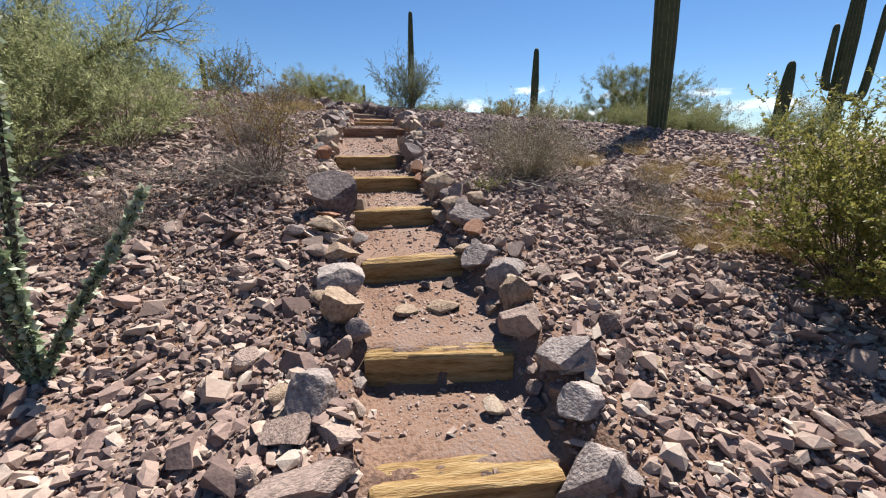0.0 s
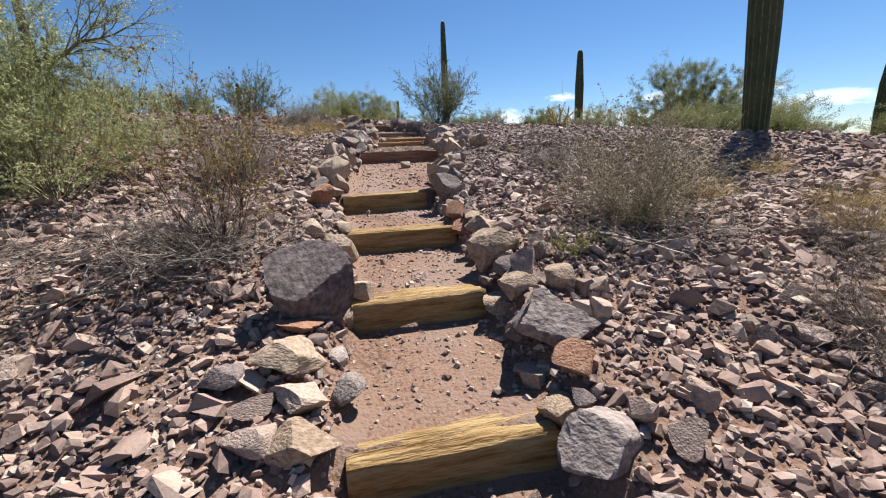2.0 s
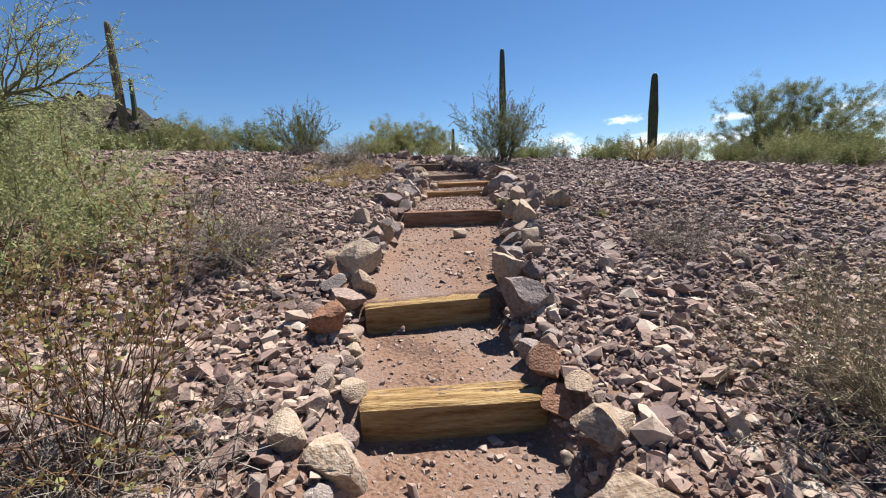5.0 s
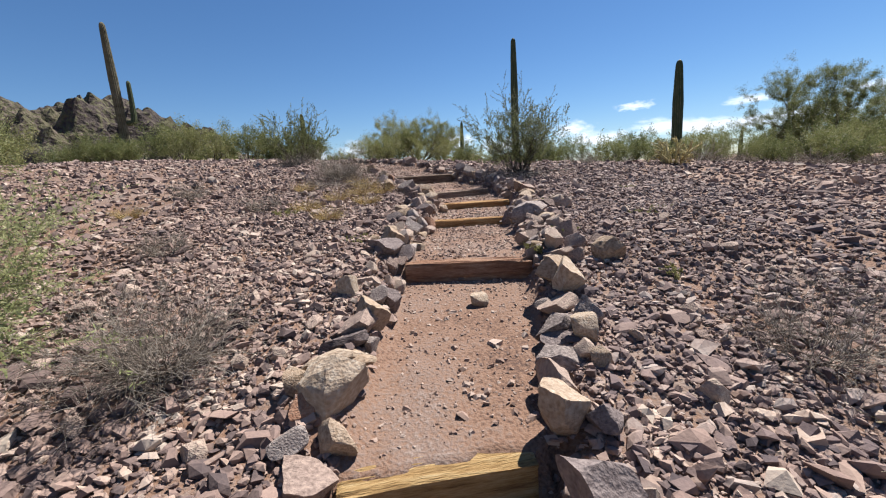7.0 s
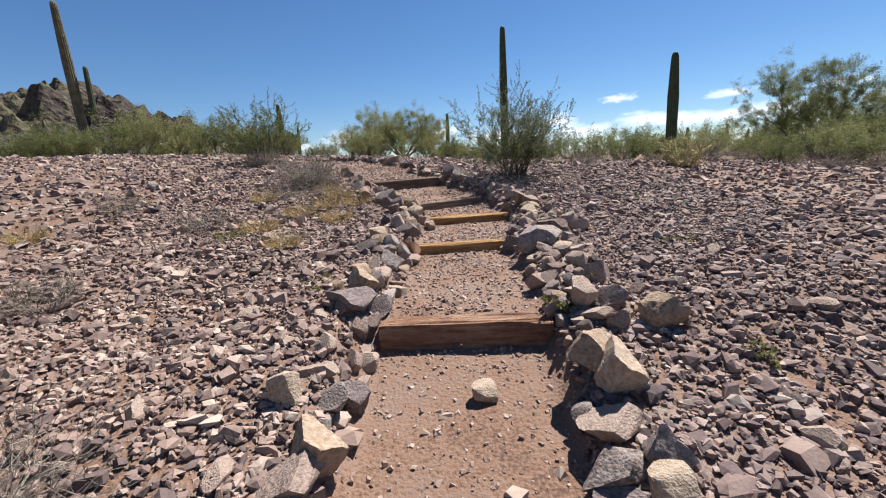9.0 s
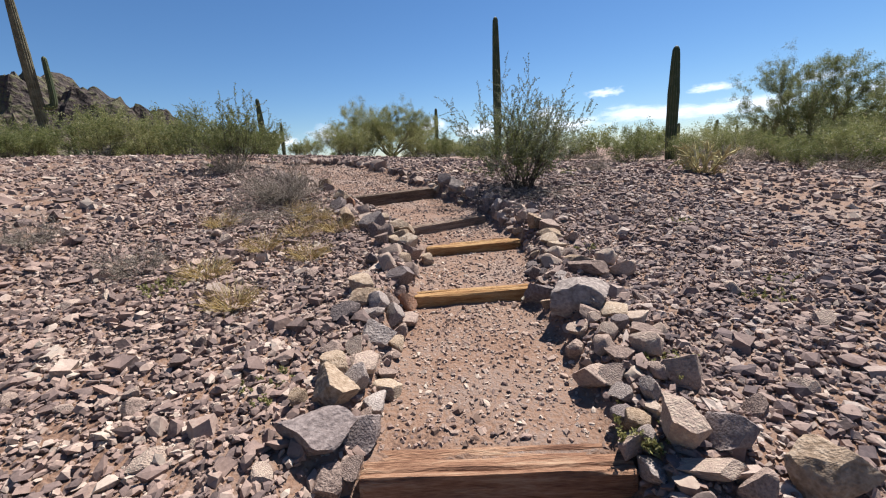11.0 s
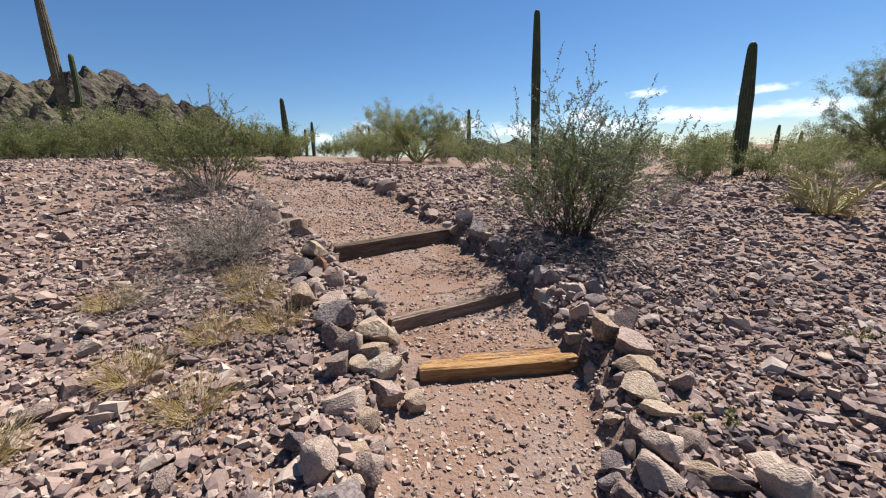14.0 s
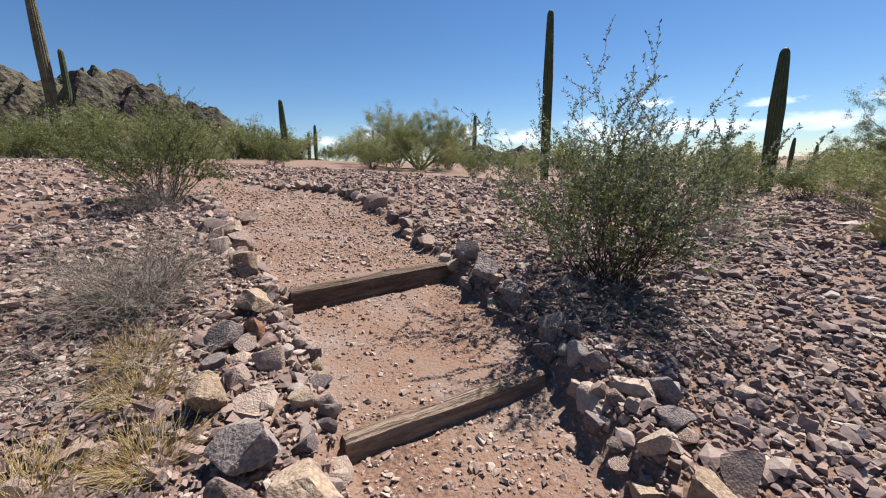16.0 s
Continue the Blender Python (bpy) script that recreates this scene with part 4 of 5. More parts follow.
# ---------------------------------------------------------------- plants
class Plant:
    """Gathers tapered twigs and small leaves, then turns each into one mesh."""

    def __init__(self, seed):
        self.rng = np.random.default_rng(seed)
        self.twigs, self.leaves, self.cuts = [], [], []

    def branch(self, p, d, length, r, levels, wiggle=0.25, lift=0.0, kids=3, spread=0.6, ratio=0.55, steps=5, leaf=0.0, per=3, thin=0.35):
        g = self.rng
        p, d = np.array(p, float), np.array(d, float)
        d = d / np.linalg.norm(d)
        seg = length / steps
        for s in range(steps):
            r0, r1 = r * (1 - (1 - thin) * s / steps), r * (1 - (1 - thin) * (s + 1) / steps)
            q = p + d * seg
            self.twigs.append((*p, *q, max(r0, 0.0008), max(r1, 0.0008)))
            if levels > 0 and s > 0:
                for _ in range(kids if s == steps - 1 else g.integers(0, kids + 1)):
                    c = d + g.normal(0, spread, 3)
                    self.branch(q, c, length * ratio * g.uniform(0.6, 1.2), max(r1 * 0.65, 0.0011), levels - 1, wiggle, lift, kids, spread, ratio, max(2, steps - 1), leaf, per, thin)
            if leaf and levels == 0:
                for _ in range(per):
                    a = p + (q - p) * g.random()
                    self.leaves.append((*a, *(d * 0.6 + g.normal(0, 0.6, 3)), leaf * g.uniform(0.6, 1.4)))
            d = d + g.normal(0, wiggle, 3) + np.array((0, 0, lift))
            d = d / np.linalg.norm(d)
            p = q

    def twig_mesh(self, name, sides=3, first=0, last=None):
        t = np.array(self.twigs[first:last])
        a, b, r0, r1 = t[:, :3], t[:, 3:6], t[:, 6], t[:, 7]
        d = b - a
        d /= np.linalg.norm(d, axis=1)[:, None] + 1e-9
        u = np.cross(d, np.where(np.abs(d[:, 2:3]) < 0.9, [[0, 0, 1.0]], [[1.0, 0, 0]]))
        u /= np.linalg.norm(u, axis=1)[:, None]
        w = np.cross(d, u)
        ring = []
        for base, r in ((a, r0), (b, r1)):
            for k in range(sides):
                th = 2 * math.pi * k / sides
                ring.append(base + (u * math.cos(th) + w * math.sin(th)) * r[:, None])
        v = np.stack(ring, 1)
        i = np.arange(len(t))[:, None] * 2 * sides
        f = np.concatenate([np.concatenate([i + k, i + (k + 1) % sides, i + sides + (k + 1) % sides, i + sides + k], 1) for k in range(sides)])
        return mesh_of(name, v.reshape(-1, 3), f, True)

    def leaf_mesh(self, name, width=0.32):
        t = np.array(self.leaves)
        p, d, s = t[:, :3], t[:, 3:6], t[:, 6:7]
        d = d / (np.linalg.norm(d, axis=1)[:, None] + 1e-9)
        u = np.cross(d, self.rng.normal(size=d.shape))
        u /= np.linalg.norm(u, axis=1)[:, None] + 1e-9
        v = np.stack([p, p + d * s * 0.5 + u * s * width, p + d * s, p + d * s * 0.5 - u * s * width], 1)
        f = np.arange(len(t) * 4).reshape(-1, 4)
        return mesh_of(name, v.reshape(-1, 3), f)


def plant_thing(name, plant, wood, green, label, category, at, group="", width=0.32, wood_name="twigwork", leaf_name="foliage", scale=1.0, turn=0.0, stem=""):
    root = new(name)
    root.matrix_world = pose(*at, 0, 0, turn) @ Matrix.Scale(scale, 4)
    if stem:
        for a, b in zip(plant.cuts, plant.cuts[1:] + [None]):
            link_mesh(stem, plant.twig_mesh(stem, 3, a, b), wood, root)
    elif plant.twigs:
        tagged(link_mesh(wood_name, plant.twig_mesh(wood_name), wood, root), kind="stuff")
    if plant.leaves:
        tagged(link_mesh(leaf_name, plant.leaf_mesh(leaf_name, width), green, root), kind="stuff")
    return tagged(root, label, category, group)


def fan(plant, stems, crown, reach, length, up=1.0, **kw):
    """Stems that rise from one crown, leaning outward."""
    g = plant.rng
    for _ in range(stems):
        plant.cuts.append(len(plant.twigs))
        th, s = g.uniform(0, 2 * math.pi), reach * math.sqrt(g.random())
        plant.branch((crown * math.cos(th) * g.random(), crown * math.sin(th) * g.random(), -0.03), (math.cos(th) * s, math.sin(th) * s, up), length * g.uniform(0.7, 1.15), **kw)


def creosote(seed, high, stems, leaf=0.022, per=3, levels=2, spread=0.75, kids=2, r=0.010, width=0.32, up=1.0):
    p = Plant(seed)
    fan(p, stems, 0.12, spread, high * 0.62, up, r=r, levels=levels, wiggle=0.16, lift=0.06, kids=kids, spread=0.45, ratio=0.5, steps=5, leaf=leaf, per=per)
    return p


def dry_bush(seed, high, stems, spread=1.3, levels=2, kids=2, r=0.004, leaf=0.0, per=0):
    p = Plant(seed)
    fan(p, stems, 0.1, spread * 1.1, high * 0.42, 0.5, r=r * 1.2, levels=1, wiggle=0.3, lift=0.03, kids=2, spread=0.8, ratio=0.6, steps=4, thin=0.5)
    fan(p, stems, 0.1, spread, high * 0.7, 0.7, r=r, levels=levels, wiggle=0.3, lift=0.03, kids=kids, spread=0.7, ratio=0.55, steps=4, leaf=leaf, per=per, thin=0.5)
    return p


def twig_mat(seed, rx, ry, n, length=0.3):
    """Dead twigs tangled flat over the ground."""
    p = Plant(seed)
    g = p.rng
    for _ in range(n):
        p.cuts.append(len(p.twigs))
        th, q = g.uniform(0, 2 * math.pi), math.sqrt(g.random())
        x, y = rx * q * math.cos(th), ry * q * math.sin(th)
        d = (g.normal(), g.normal(), g.uniform(-0.1, 0.5))
        p.branch((x, y, g.uniform(0.0, 0.07)), d, length * g.uniform(0.4, 1.3), g.uniform(0.0015, 0.0035), 1, wiggle=0.32, lift=-0.05, kids=1, spread=0.7, ratio=0.6, steps=5, thin=0.5)
    return p


def at(x, y, dz=0.0):
    return (x, y, gz(x, y) + dz)


# shrubs beside the stair
plant_thing("creosote_bush", creosote(1, 1.5, 42, leaf=0.022, per=14, levels=2, spread=0.8, kids=2, r=0.006), M_CR_BARK, M_OLIVE, "tall open green creosote bush at the top of the steps", "bush", at(1.88, 11.4), width=0.17, stem="stem")
plant_thing("creosote_bush", creosote(18, 1.15, 40, leaf=0.020, per=9, levels=2, spread=1.3, kids=2, r=0.005), M_CR_BARK, M_CR_LEAF, "low leafy green creosote bush at the top of the steps", "bush", at(1.75, 11.5), width=0.2, stem="stem")
plant_thing("creosote_bush", creosote(2, 1.35, 44, leaf=0.024, per=12, spread=1.25, r=0.006), M_CR_BARK, M_CR_LEAF, "green creosote bush with bare grey base beside the upper trail", "bush", at(-2.95, 13.3), width=0.18, stem="stem")
plant_thing("creosote_bush", creosote(3, 1.25, 56, leaf=0.022, per=10, spread=1.15, r=0.005), M_CR_BARK, M_CR_YELLOW, "yellow green creosote bush on the stony slope", "bush", at(3.0, 1.6), width=0.22, stem="stem")
# added bush, rooted out of view on the right, to shade the nearest stones
plant_thing("creosote_bush", creosote(20, 1.1, 54, leaf=0.024, per=11, spread=1.1, r=0.006), M_CR_BARK, M_CR_YELLOW, "tall yellow green creosote bush added beside the view to shade the slope", "bush", at(2.85, 0.95), width=0.22, stem="stem")
pl = creosote(4, 1.05, 18, leaf=0.017, per=2, spread=0.38, r=0.005)
plant_thing("dry_shrub", pl, M_RUST, M_RUST_LEAF, "reddish brown twiggy shrub with sparse dry leaves", "bush", at(-0.68, 3.86), stem="stem")
plant_thing("dry_shrub", twig_mat(5, 0.5, 0.45, 150), M_DRY, None, "flat mat of dry grey twigs under a shrub", "bush", at(-0.74, 3.78))
plant_thing("dry_shrub", twig_mat(11, 0.75, 0.5, 170), M_DRY, None, "flat mat of dry grey twigs under a shrub", "bush", at(-1.2, 3.85))
plant_thing("dry_shrub", dry_bush(21, 0.42, 70, spread=1.3, r=0.003), M_DRY, None, "low dry grey shrub among dead twigs", "bush", at(-0.72, 3.84))
plant_thing("dry_shrub", twig_mat(22, 0.55, 0.5, 130), M_DRY, None, "flat mat of dry grey twigs under a shrub", "bush", at(1.95, 3.75))
plant_thing("dry_shrub", twig_mat(23, 0.6, 0.5, 130), M_DRY, None, "dead twigs under a green bush", "bush", at(1.7, 10.95))
plant_thing("dry_shrub", twig_mat(24, 0.5, 0.6, 130, 0.4), M_DRY, None, "flat mat of long dry grey twigs", "bush", at(-1.2, 10.2))
plant_thing("dry_shrub", dry_bush(6, 0.76, 130, spread=0.85, leaf=0.014, per=3, r=0.0026), M_DRY_TAN, M_DRY_TAN, "round dry tan grey shrub on the stony slope", "bush", at(2.0, 4.05))
plant_thing("dry_shrub", dry_bush(7, 0.42, 90, spread=1.6, r=0.003), M_DRY, None, "low dead grey bush with straw twigs", "bush", at(2.25, 2.62))
plant_thing("dry_shrub", dry_bush(8, 0.55, 130, spread=1.6, r=0.003), M_DRY, None, "low dead grey bush on the stones", "bush", at(-1.12, 5.75))
plant_thing("dry_shrub", dry_bush(9, 0.6, 150, spread=1.5, r=0.003), M_DRY, None, "dry grey brown bush beside the steps", "bush", at(-1.35, 10.75))
plant_thing("dry_shrub", dry_bush(10, 0.45, 100, spread=1.6, r=0.003), M_DRY, None, "dry grey brush at the foot of a green bush", "bush", at(-2.9, 13.0))
for k, (x, y, s) in enumerate([(-1.9, 8.9, 0.28), (-2.1, 7.3, 0.25), (2.1, 5.6, 0.45), (-3.2, 9.5, 0.3), (3.6, 12.9, 0.4), (2.9, 3.3, 0.3), (-1.55, 3.2, 0.35)]):
    plant_thing("dry_shrub", dry_bush(30 + k, s, 60, spread=1.2, r=0.0025), M_DRY, None, "small dead grey bush on gravel", "bush", at(x, y))

# palo verde shrub and tree on the slope
pv = creosote(12, 1.45, 46, leaf=0.026, per=7, spread=1.2, kids=3, levels=2, r=0.006)
plant_thing("palo_verde_shrub", pv, M_PV_BARK, M_PV_LEAF, "dense pale green feathery palo verde shrub", "bush", at(-2.3, 5.15), width=0.14)
plant_thing("palo_verde_shrub", creosote(19, 1.4, 44, leaf=0.026, per=7, spread=1.2, kids=3, levels=2, r=0.006), M_PV_BARK, M_PV_LEAF, "dense pale green feathery palo verde shrub", "bush", at(-3.3, 6.1), width=0.14)
plant_thing("palo_verde_shrub", creosote(13, 1.35, 40, leaf=0.026, per=7, spread=1.2, kids=3, levels=2, r=0.006), M_PV_BARK, M_PV_LEAF, "dense pale green feathery palo verde shrub", "bush", at(-2.75, 4.1), width=0.14)


def palo_verde(seed, high, wide, boughs=6, leaf=0.06, per=4, r=0.07):
    p = Plant(seed)
    g = p.rng
    for k in range(boughs):
        p.cuts.append(len(p.twigs))
        th = 2 * math.pi * (k + g.uniform(-0.3, 0.3)) / boughs
        p.branch((0, 0, -0.05), (math.cos(th) * wide, math.sin(th) * wide, high * 0.9), high * 0.62, r, 3, wiggle=0.2, lift=0.02, kids=3, spread=0.55, ratio=0.52, steps=5, leaf=leaf, per=per)
    p.twigs = [t for t in p.twigs if t[6] > r * 0.02]
    p.leaves = [(*(np.array(q[:3]) + g.normal(0, 0.05, 3)), *q[3:]) for q in p.leaves]
    return p


def limb(plant, pts, r0, r1, sprays, length, leaf, per, lift=0.02):
    """A crooked bough through pts that carries feathery sprays."""
    g = plant.rng
    plant.cuts.append(len(plant.twigs))
    pts = [np.array(q, float) for q in pts]
    fine = []
    for a, b in zip(pts, pts[1:]):
        fine += [a + (b - a) * u + g.normal(0, 0.02, 3) for u in (0, 0.25, 0.5, 0.75)]
    fine.append(pts[-1])
    n = len(fine) - 1
    for i in range(n):
        plant.twigs.append((*fine[i], *fine[i + 1], r0 + (r1 - r0) * i / n, r0 + (r1 - r0) * (i + 1) / n))
    for i in range(n // 4, n + 1):
        for _ in range(sprays):
            d = (fine[min(i + 1, n)] - fine[max(i - 1, 0)])
            d = d / np.linalg.norm(d) + g.normal(0, 0.6, 3)
            plant.branch(fine[i], d, length * g.uniform(0.5, 1.2), 0.006, 1, wiggle=0.2, lift=lift, kids=3, spread=0.5, ratio=0.6, steps=5, leaf=leaf, per=per)


tree = Plant(14)
for pts in ([(0, 0, -0.1), (0.7, -0.1, 0.65), (1.3, -0.1, 1.1), (1.85, -0.05, 1.3)], [(0, 0, -0.1), (0.4, 0.0, 0.8), (0.7, 0.0, 1.6), (0.8, 0.0, 2.3)],
            [(0, 0, -0.1), (0.2, -0.5, 0.8), (0.6, -0.8, 1.5), (1.0, -1.0, 1.9)], [(0, 0, -0.1), (0.1, 0.4, 0.7), (0.3, 0.6, 1.2), (0.4, 0.8, 1.6)],
            [(0, 0, -0.1), (-0.5, 0.1, 0.9), (-0.9, 0.0, 1.8)], [(0, 0, -0.1), (0.15, -0.2, 1.0), (0.25, -0.4, 2.1), (0.2, -0.5, 2.7)]):
    limb(tree, pts, 0.04, 0.01, 7, 0.42, 0.024, 6)
plant_thing("palo_verde_tree", tree, M_PV_BARK, M_PV_LEAF, "open green palo verde tree with thin arching boughs", "tree", (-3.6, 5.2, 1.3), width=0.10, stem="bough")
plant_thing("palo_verde_tree", palo_verde(15, 4.2, 4.2, 17, leaf=0.045, per=40, r=0.09), M_PV_BARK, M_CR_LEAF, "wide green palo verde tree with dark crooked trunk", "tree", at(17.8, 22.4), width=0.15)
plant_thing("palo_verde_tree", palo_verde(16, 3.0, 3.8, 12, leaf=0.04, per=34, r=0.06), M_PV_BARK, M_BRUSH, "wide bright green palo verde tree on the plain", "tree", at(-0.8, 26.4), width=0.15)

# ocotillo
oc = Plant(17)
for dx, dy, ln in [(0.10, -0.05, 2.3), (0.05, 0.0, 2.5), (0.42, 0.02, 1.0), (-0.22, 0.06, 2.6), (0.25, -0.25, 0.7), (-0.35, -0.1, 2.4), (0.15, 0.05, 0.9), (-0.03, -0.12, 1.9)]:
    oc.cuts.append(len(oc.twigs))
    oc.branch((0, 0, -0.03), (dx, dy, 1.0), ln, 0.016, 0, wiggle=0.05, lift=0.02, steps=26, leaf=0.036, per=30)
plant_thing("ocotillo", oc, M_CR_BARK, M_OCO_LEAF, "ocotillo with tall wands clothed in small green leaves", "shrub", at(-1.35, 1.9), stem="wand")

# grass and weeds
def tuft(seed, high, blades, spread):
    p = Plant(seed)
    fan(p, blades, 0.06, spread, high, 0.8, r=0.0016, levels=0, wiggle=0.22, lift=-0.05, steps=3, thin=0.3)
    return p


for k, (x, y) in enumerate([(-0.98, 10.25), (-0.78, 10.0), (-0.8, 9.55), (-1.05, 9.2), (-0.62, 9.0), (-1.3, 8.7), (-0.9, 8.2), (3.1, 2.5), (2.85, 2.1), (2.6, 2.75), (3.4, 3.0), (3.8, 2.6), (3.2, 3.5), (4.2, 3.4), (3.6, 3.9), (4.6, 4.2), (3.0, 1.9), (2.5, 2.2), (2.9, 4.4), (4.0, 4.9), (5.3, 12.2), (-3.4, 8.6), (-0.5, 9.7), (-1.7, 9.9)]):
    plant_thing("grass_tuft", tuft(50 + k, 0.22 if x < 2 else 0.30, 260, 1.3), M_STRAW, None, "tuft of straw yellow dry grass", "grass", at(x, y), wood_name="grass_clump")
for k, (x, y, s) in enumerate([(1.32, 3.58, 0.34), (1.42, 7.3, 0.16), (2.4, 7.9, 0.12), (2.7, 8.1, 0.1), (1.9, 6.5, 0.12), (1.15, 7.0, 0.14), (-1.5, 8.5, 0.2), (-0.42, 7.4, 0.14), (3.0, 9.6, 0.12), (1.75, 9.0, 0.1)]):
    plant_thing("weed", creosote(80 + k, s * 0.7, 20, leaf=0.012, per=3, levels=1, spread=1.3, r=0.0015), M_WEED, M_WEED, "small yellow green weed among stones", "weed", at(x, y))

# dead branches on the stones
def dead_branch(seed, x, y, length, turn):
    p = Plant(seed)
    d = Vector((math.cos(radians(turn)), math.sin(radians(turn)), 0.06))
    p.branch((0, 0, 0.05), d, length, 0.012, 1, wiggle=0.12, kids=1, spread=0.4, ratio=0.5, steps=6)
    plant_thing("dead_branch", p, M_DRY, None, "bleached dead branch lying on the stones", "branch", at(x, y), wood_name="limb")


for k, spec in enumerate([(2.35, 2.75, 0.8, -50), (2.9, 2.9, 0.5, 20), (1.0, 8.32, 0.25, 60), (-1.6, 5.2, 0.6, 170), (1.55, 3.75, 0.6, -70), (-1.0, 3.5, 0.5, 200), (1.9, 11.0, 0.6, -60), (2.3, 11.2, 0.5, -20)]):
    dead_branch(140 + k, *spec)

# cholla
ch = Plant(90)
fan(ch, 16, 0.12, 1.0, 0.34, 0.8, r=0.022, levels=1, wiggle=0.2, lift=0.05, kids=2, spread=0.7, ratio=0.5, steps=4, leaf=0.04, per=22, thin=0.8)
plant_thing("cholla_cactus", ch, M_CHOLLA, M_CHOLLA, "low golden spined cholla cactus", "cactus", at(5.4, 12.5), stem="joint", leaf_name="spine_coat", width=0.05, scale=1.3)


# ---------------------------------------------------------------- saguaros
def ribbed(name, path, radii, parent, ribs=15, skins=None):
    """A fluted cactus limb along a line of points, with a domed tip."""
    pts = [Vector(p) for p in path]
    fine, rad = [], []
    for i in range(len(pts) - 1):
        a, b = pts[max(i - 1, 0)], pts[i]
        c, d = pts[i + 1], pts[min(i + 2, len(pts) - 1)]
        for s in range(8):
            u = s / 8
            fine.append(0.5 * ((2 * b) + (c - a) * u + (2 * a - 5 * b + 4 * c - d) * u * u + (3 * b - a - 3 * c + d) * u ** 3))
            rad.append(radii[i] * (1 - u) + radii[i + 1] * u)
    fine.append(pts[-1])
    rad.append(radii[-1])
    tip = (fine[-1] - fine[-2]).normalized()
    for k in range(1, 6):
        th = k / 5 * math.pi / 2
        fine.append(pts[-1] + tip * radii[-1] * 1.7 * math.sin(th))
        rad.append(radii[-1] * max(math.cos(th), 0.03))
    verts, faces, slots = [], [], []
    prof = [(0.0, 0.86), (0.3, 0.93), (0.43, 1.0), (0.57, 1.0), (0.7, 0.93)]
    nr = ribs * len(prof)
    for i, (p, r) in enumerate(zip(fine, rad)):
        d = (fine[min(i + 1, len(fine) - 1)] - fine[max(i - 1, 0)]).normalized()
        side = d.cross(Vector((0, 1, 0.05))).normalized()
        other = d.cross(side)
        wob = 1 + 0.03 * noise.noise(Vector((p.x, p.y, p.z * 1.7)))
        for k in range(ribs):
            for f, h in prof:
                th = 2 * math.pi * (k + f) / ribs
                verts.append(p + (side * math.cos(th) + other * math.sin(th)) * r * h * wob)
    n = len(prof)
    for i in range(len(fine) - 1):
        for k in range(nr):
            j = (k + 1) % nr
            faces.append((i * nr + k, i * nr + j, (i + 1) * nr + j, (i + 1) * nr + k))
            slots.append(1 if k % n == 2 else 0)
    me = bpy.data.meshes.new(name)
    me.from_pydata([v[:] for v in verts], [], faces)
    bm = bmesh.new()
    bm.from_mesh(me)
    bmesh.ops.recalc_face_normals(bm, faces=bm.faces)
    bm.to_mesh(me)
    bm.free()
    me.polygons.foreach_set("material_index", slots)
    me.polygons.foreach_set("use_smooth", [True] * len(slots))
    return link_mesh(name, me, skins or [M_SAG, M_SAG_SPINE], parent)


def saguaro(x, y, high, r, lean=(0, 0), arms=(), label="", base=None, ribs=15, old=False):
    root = new("saguaro")
    root.location = (x, y, (gz(x, y) if base is None else base) - 0.1)
    lx, ly = lean
    ribbed("trunk", [(0, 0, 0), (lx * 0.2, ly * 0.2, high * 0.3), (lx * 0.55, ly * 0.55, high * 0.65), (lx, ly, high)],
           [r * (0.8 if not old else 0.95), r * 1.0, r * 1.02, r * 0.66], root, ribs, [M_SAG_OLD, M_SAG_SPINE] if old else None)
    for z0, dx, dy, rise, ar in arms:
        k = z0 / high
        b = Vector((lx * k, ly * k, z0))
        ribbed("arm", [b, b + Vector((dx * 0.7, dy * 0.7, -0.02)), b + Vector((dx, dy, 0.3)), b + Vector((dx * 1.08, dy * 1.08, rise))], [ar * 0.7, ar, ar, ar * 0.75], root, 11)
    return tagged(root, label, "cactus", "saguaros")


saguaro(3.93, 23.0, 5.5, 0.165, (0, 0), label="tall slender dark green saguaro behind a creosote bush")
saguaro(10.55, 21.35, 4.1, 0.205, (-0.05, 0), label="single column dark green saguaro on the plain")
saguaro(7.0, 7.93, 6.2, 0.24, (-0.45, 0.1), label="thick tall ribbed saguaro standing on the slope")
saguaro(18.1, 13.6, 3.0, 0.25, (0.05, 0), label="short dark saguaro on the slope")
saguaro(19.7, 12.7, 6.4, 0.27, (-0.15, 0), [(2.3, -0.5, 0.2, 2.1, 0.15), (1.9, 0.85, -0.35, 3.2, 0.15)], label="tall saguaro with two upraised arms")
saguaro(-16.7, 26.1, 7.25, 0.21, (0.0, 0), [(2.5, 0.45, 0.33, 2.0, 0.14)], label="pale weathered saguaro with one upraised arm on the ridge", old=True)
saguaro(-8.05, 29.4, 3.0, 0.16, (-0.05, 0), label="single column saguaro among green shrubs")
FAR_SAGUAROS = [(-13.5, 50, 3.5), (-9.5, 60, 4.0), (-5.2, 45, 3.5), (2.6, 46, 4.6), (-32, 47, 3.8), (-40, 46, 3.6), (-30, 56, 4), (33, 48, 3.0), (37, 50, 2.4), (-16, 55, 3.2), (14, 60, 3.4), (26, 44, 2.6), (-55, 75, 5), (-48, 70, 5)]
for x, y, h in FAR_SAGUAROS:
    saguaro(x, y, h, 0.2, (0.1, 0), label="distant slim saguaro on the plain", ribs=9)

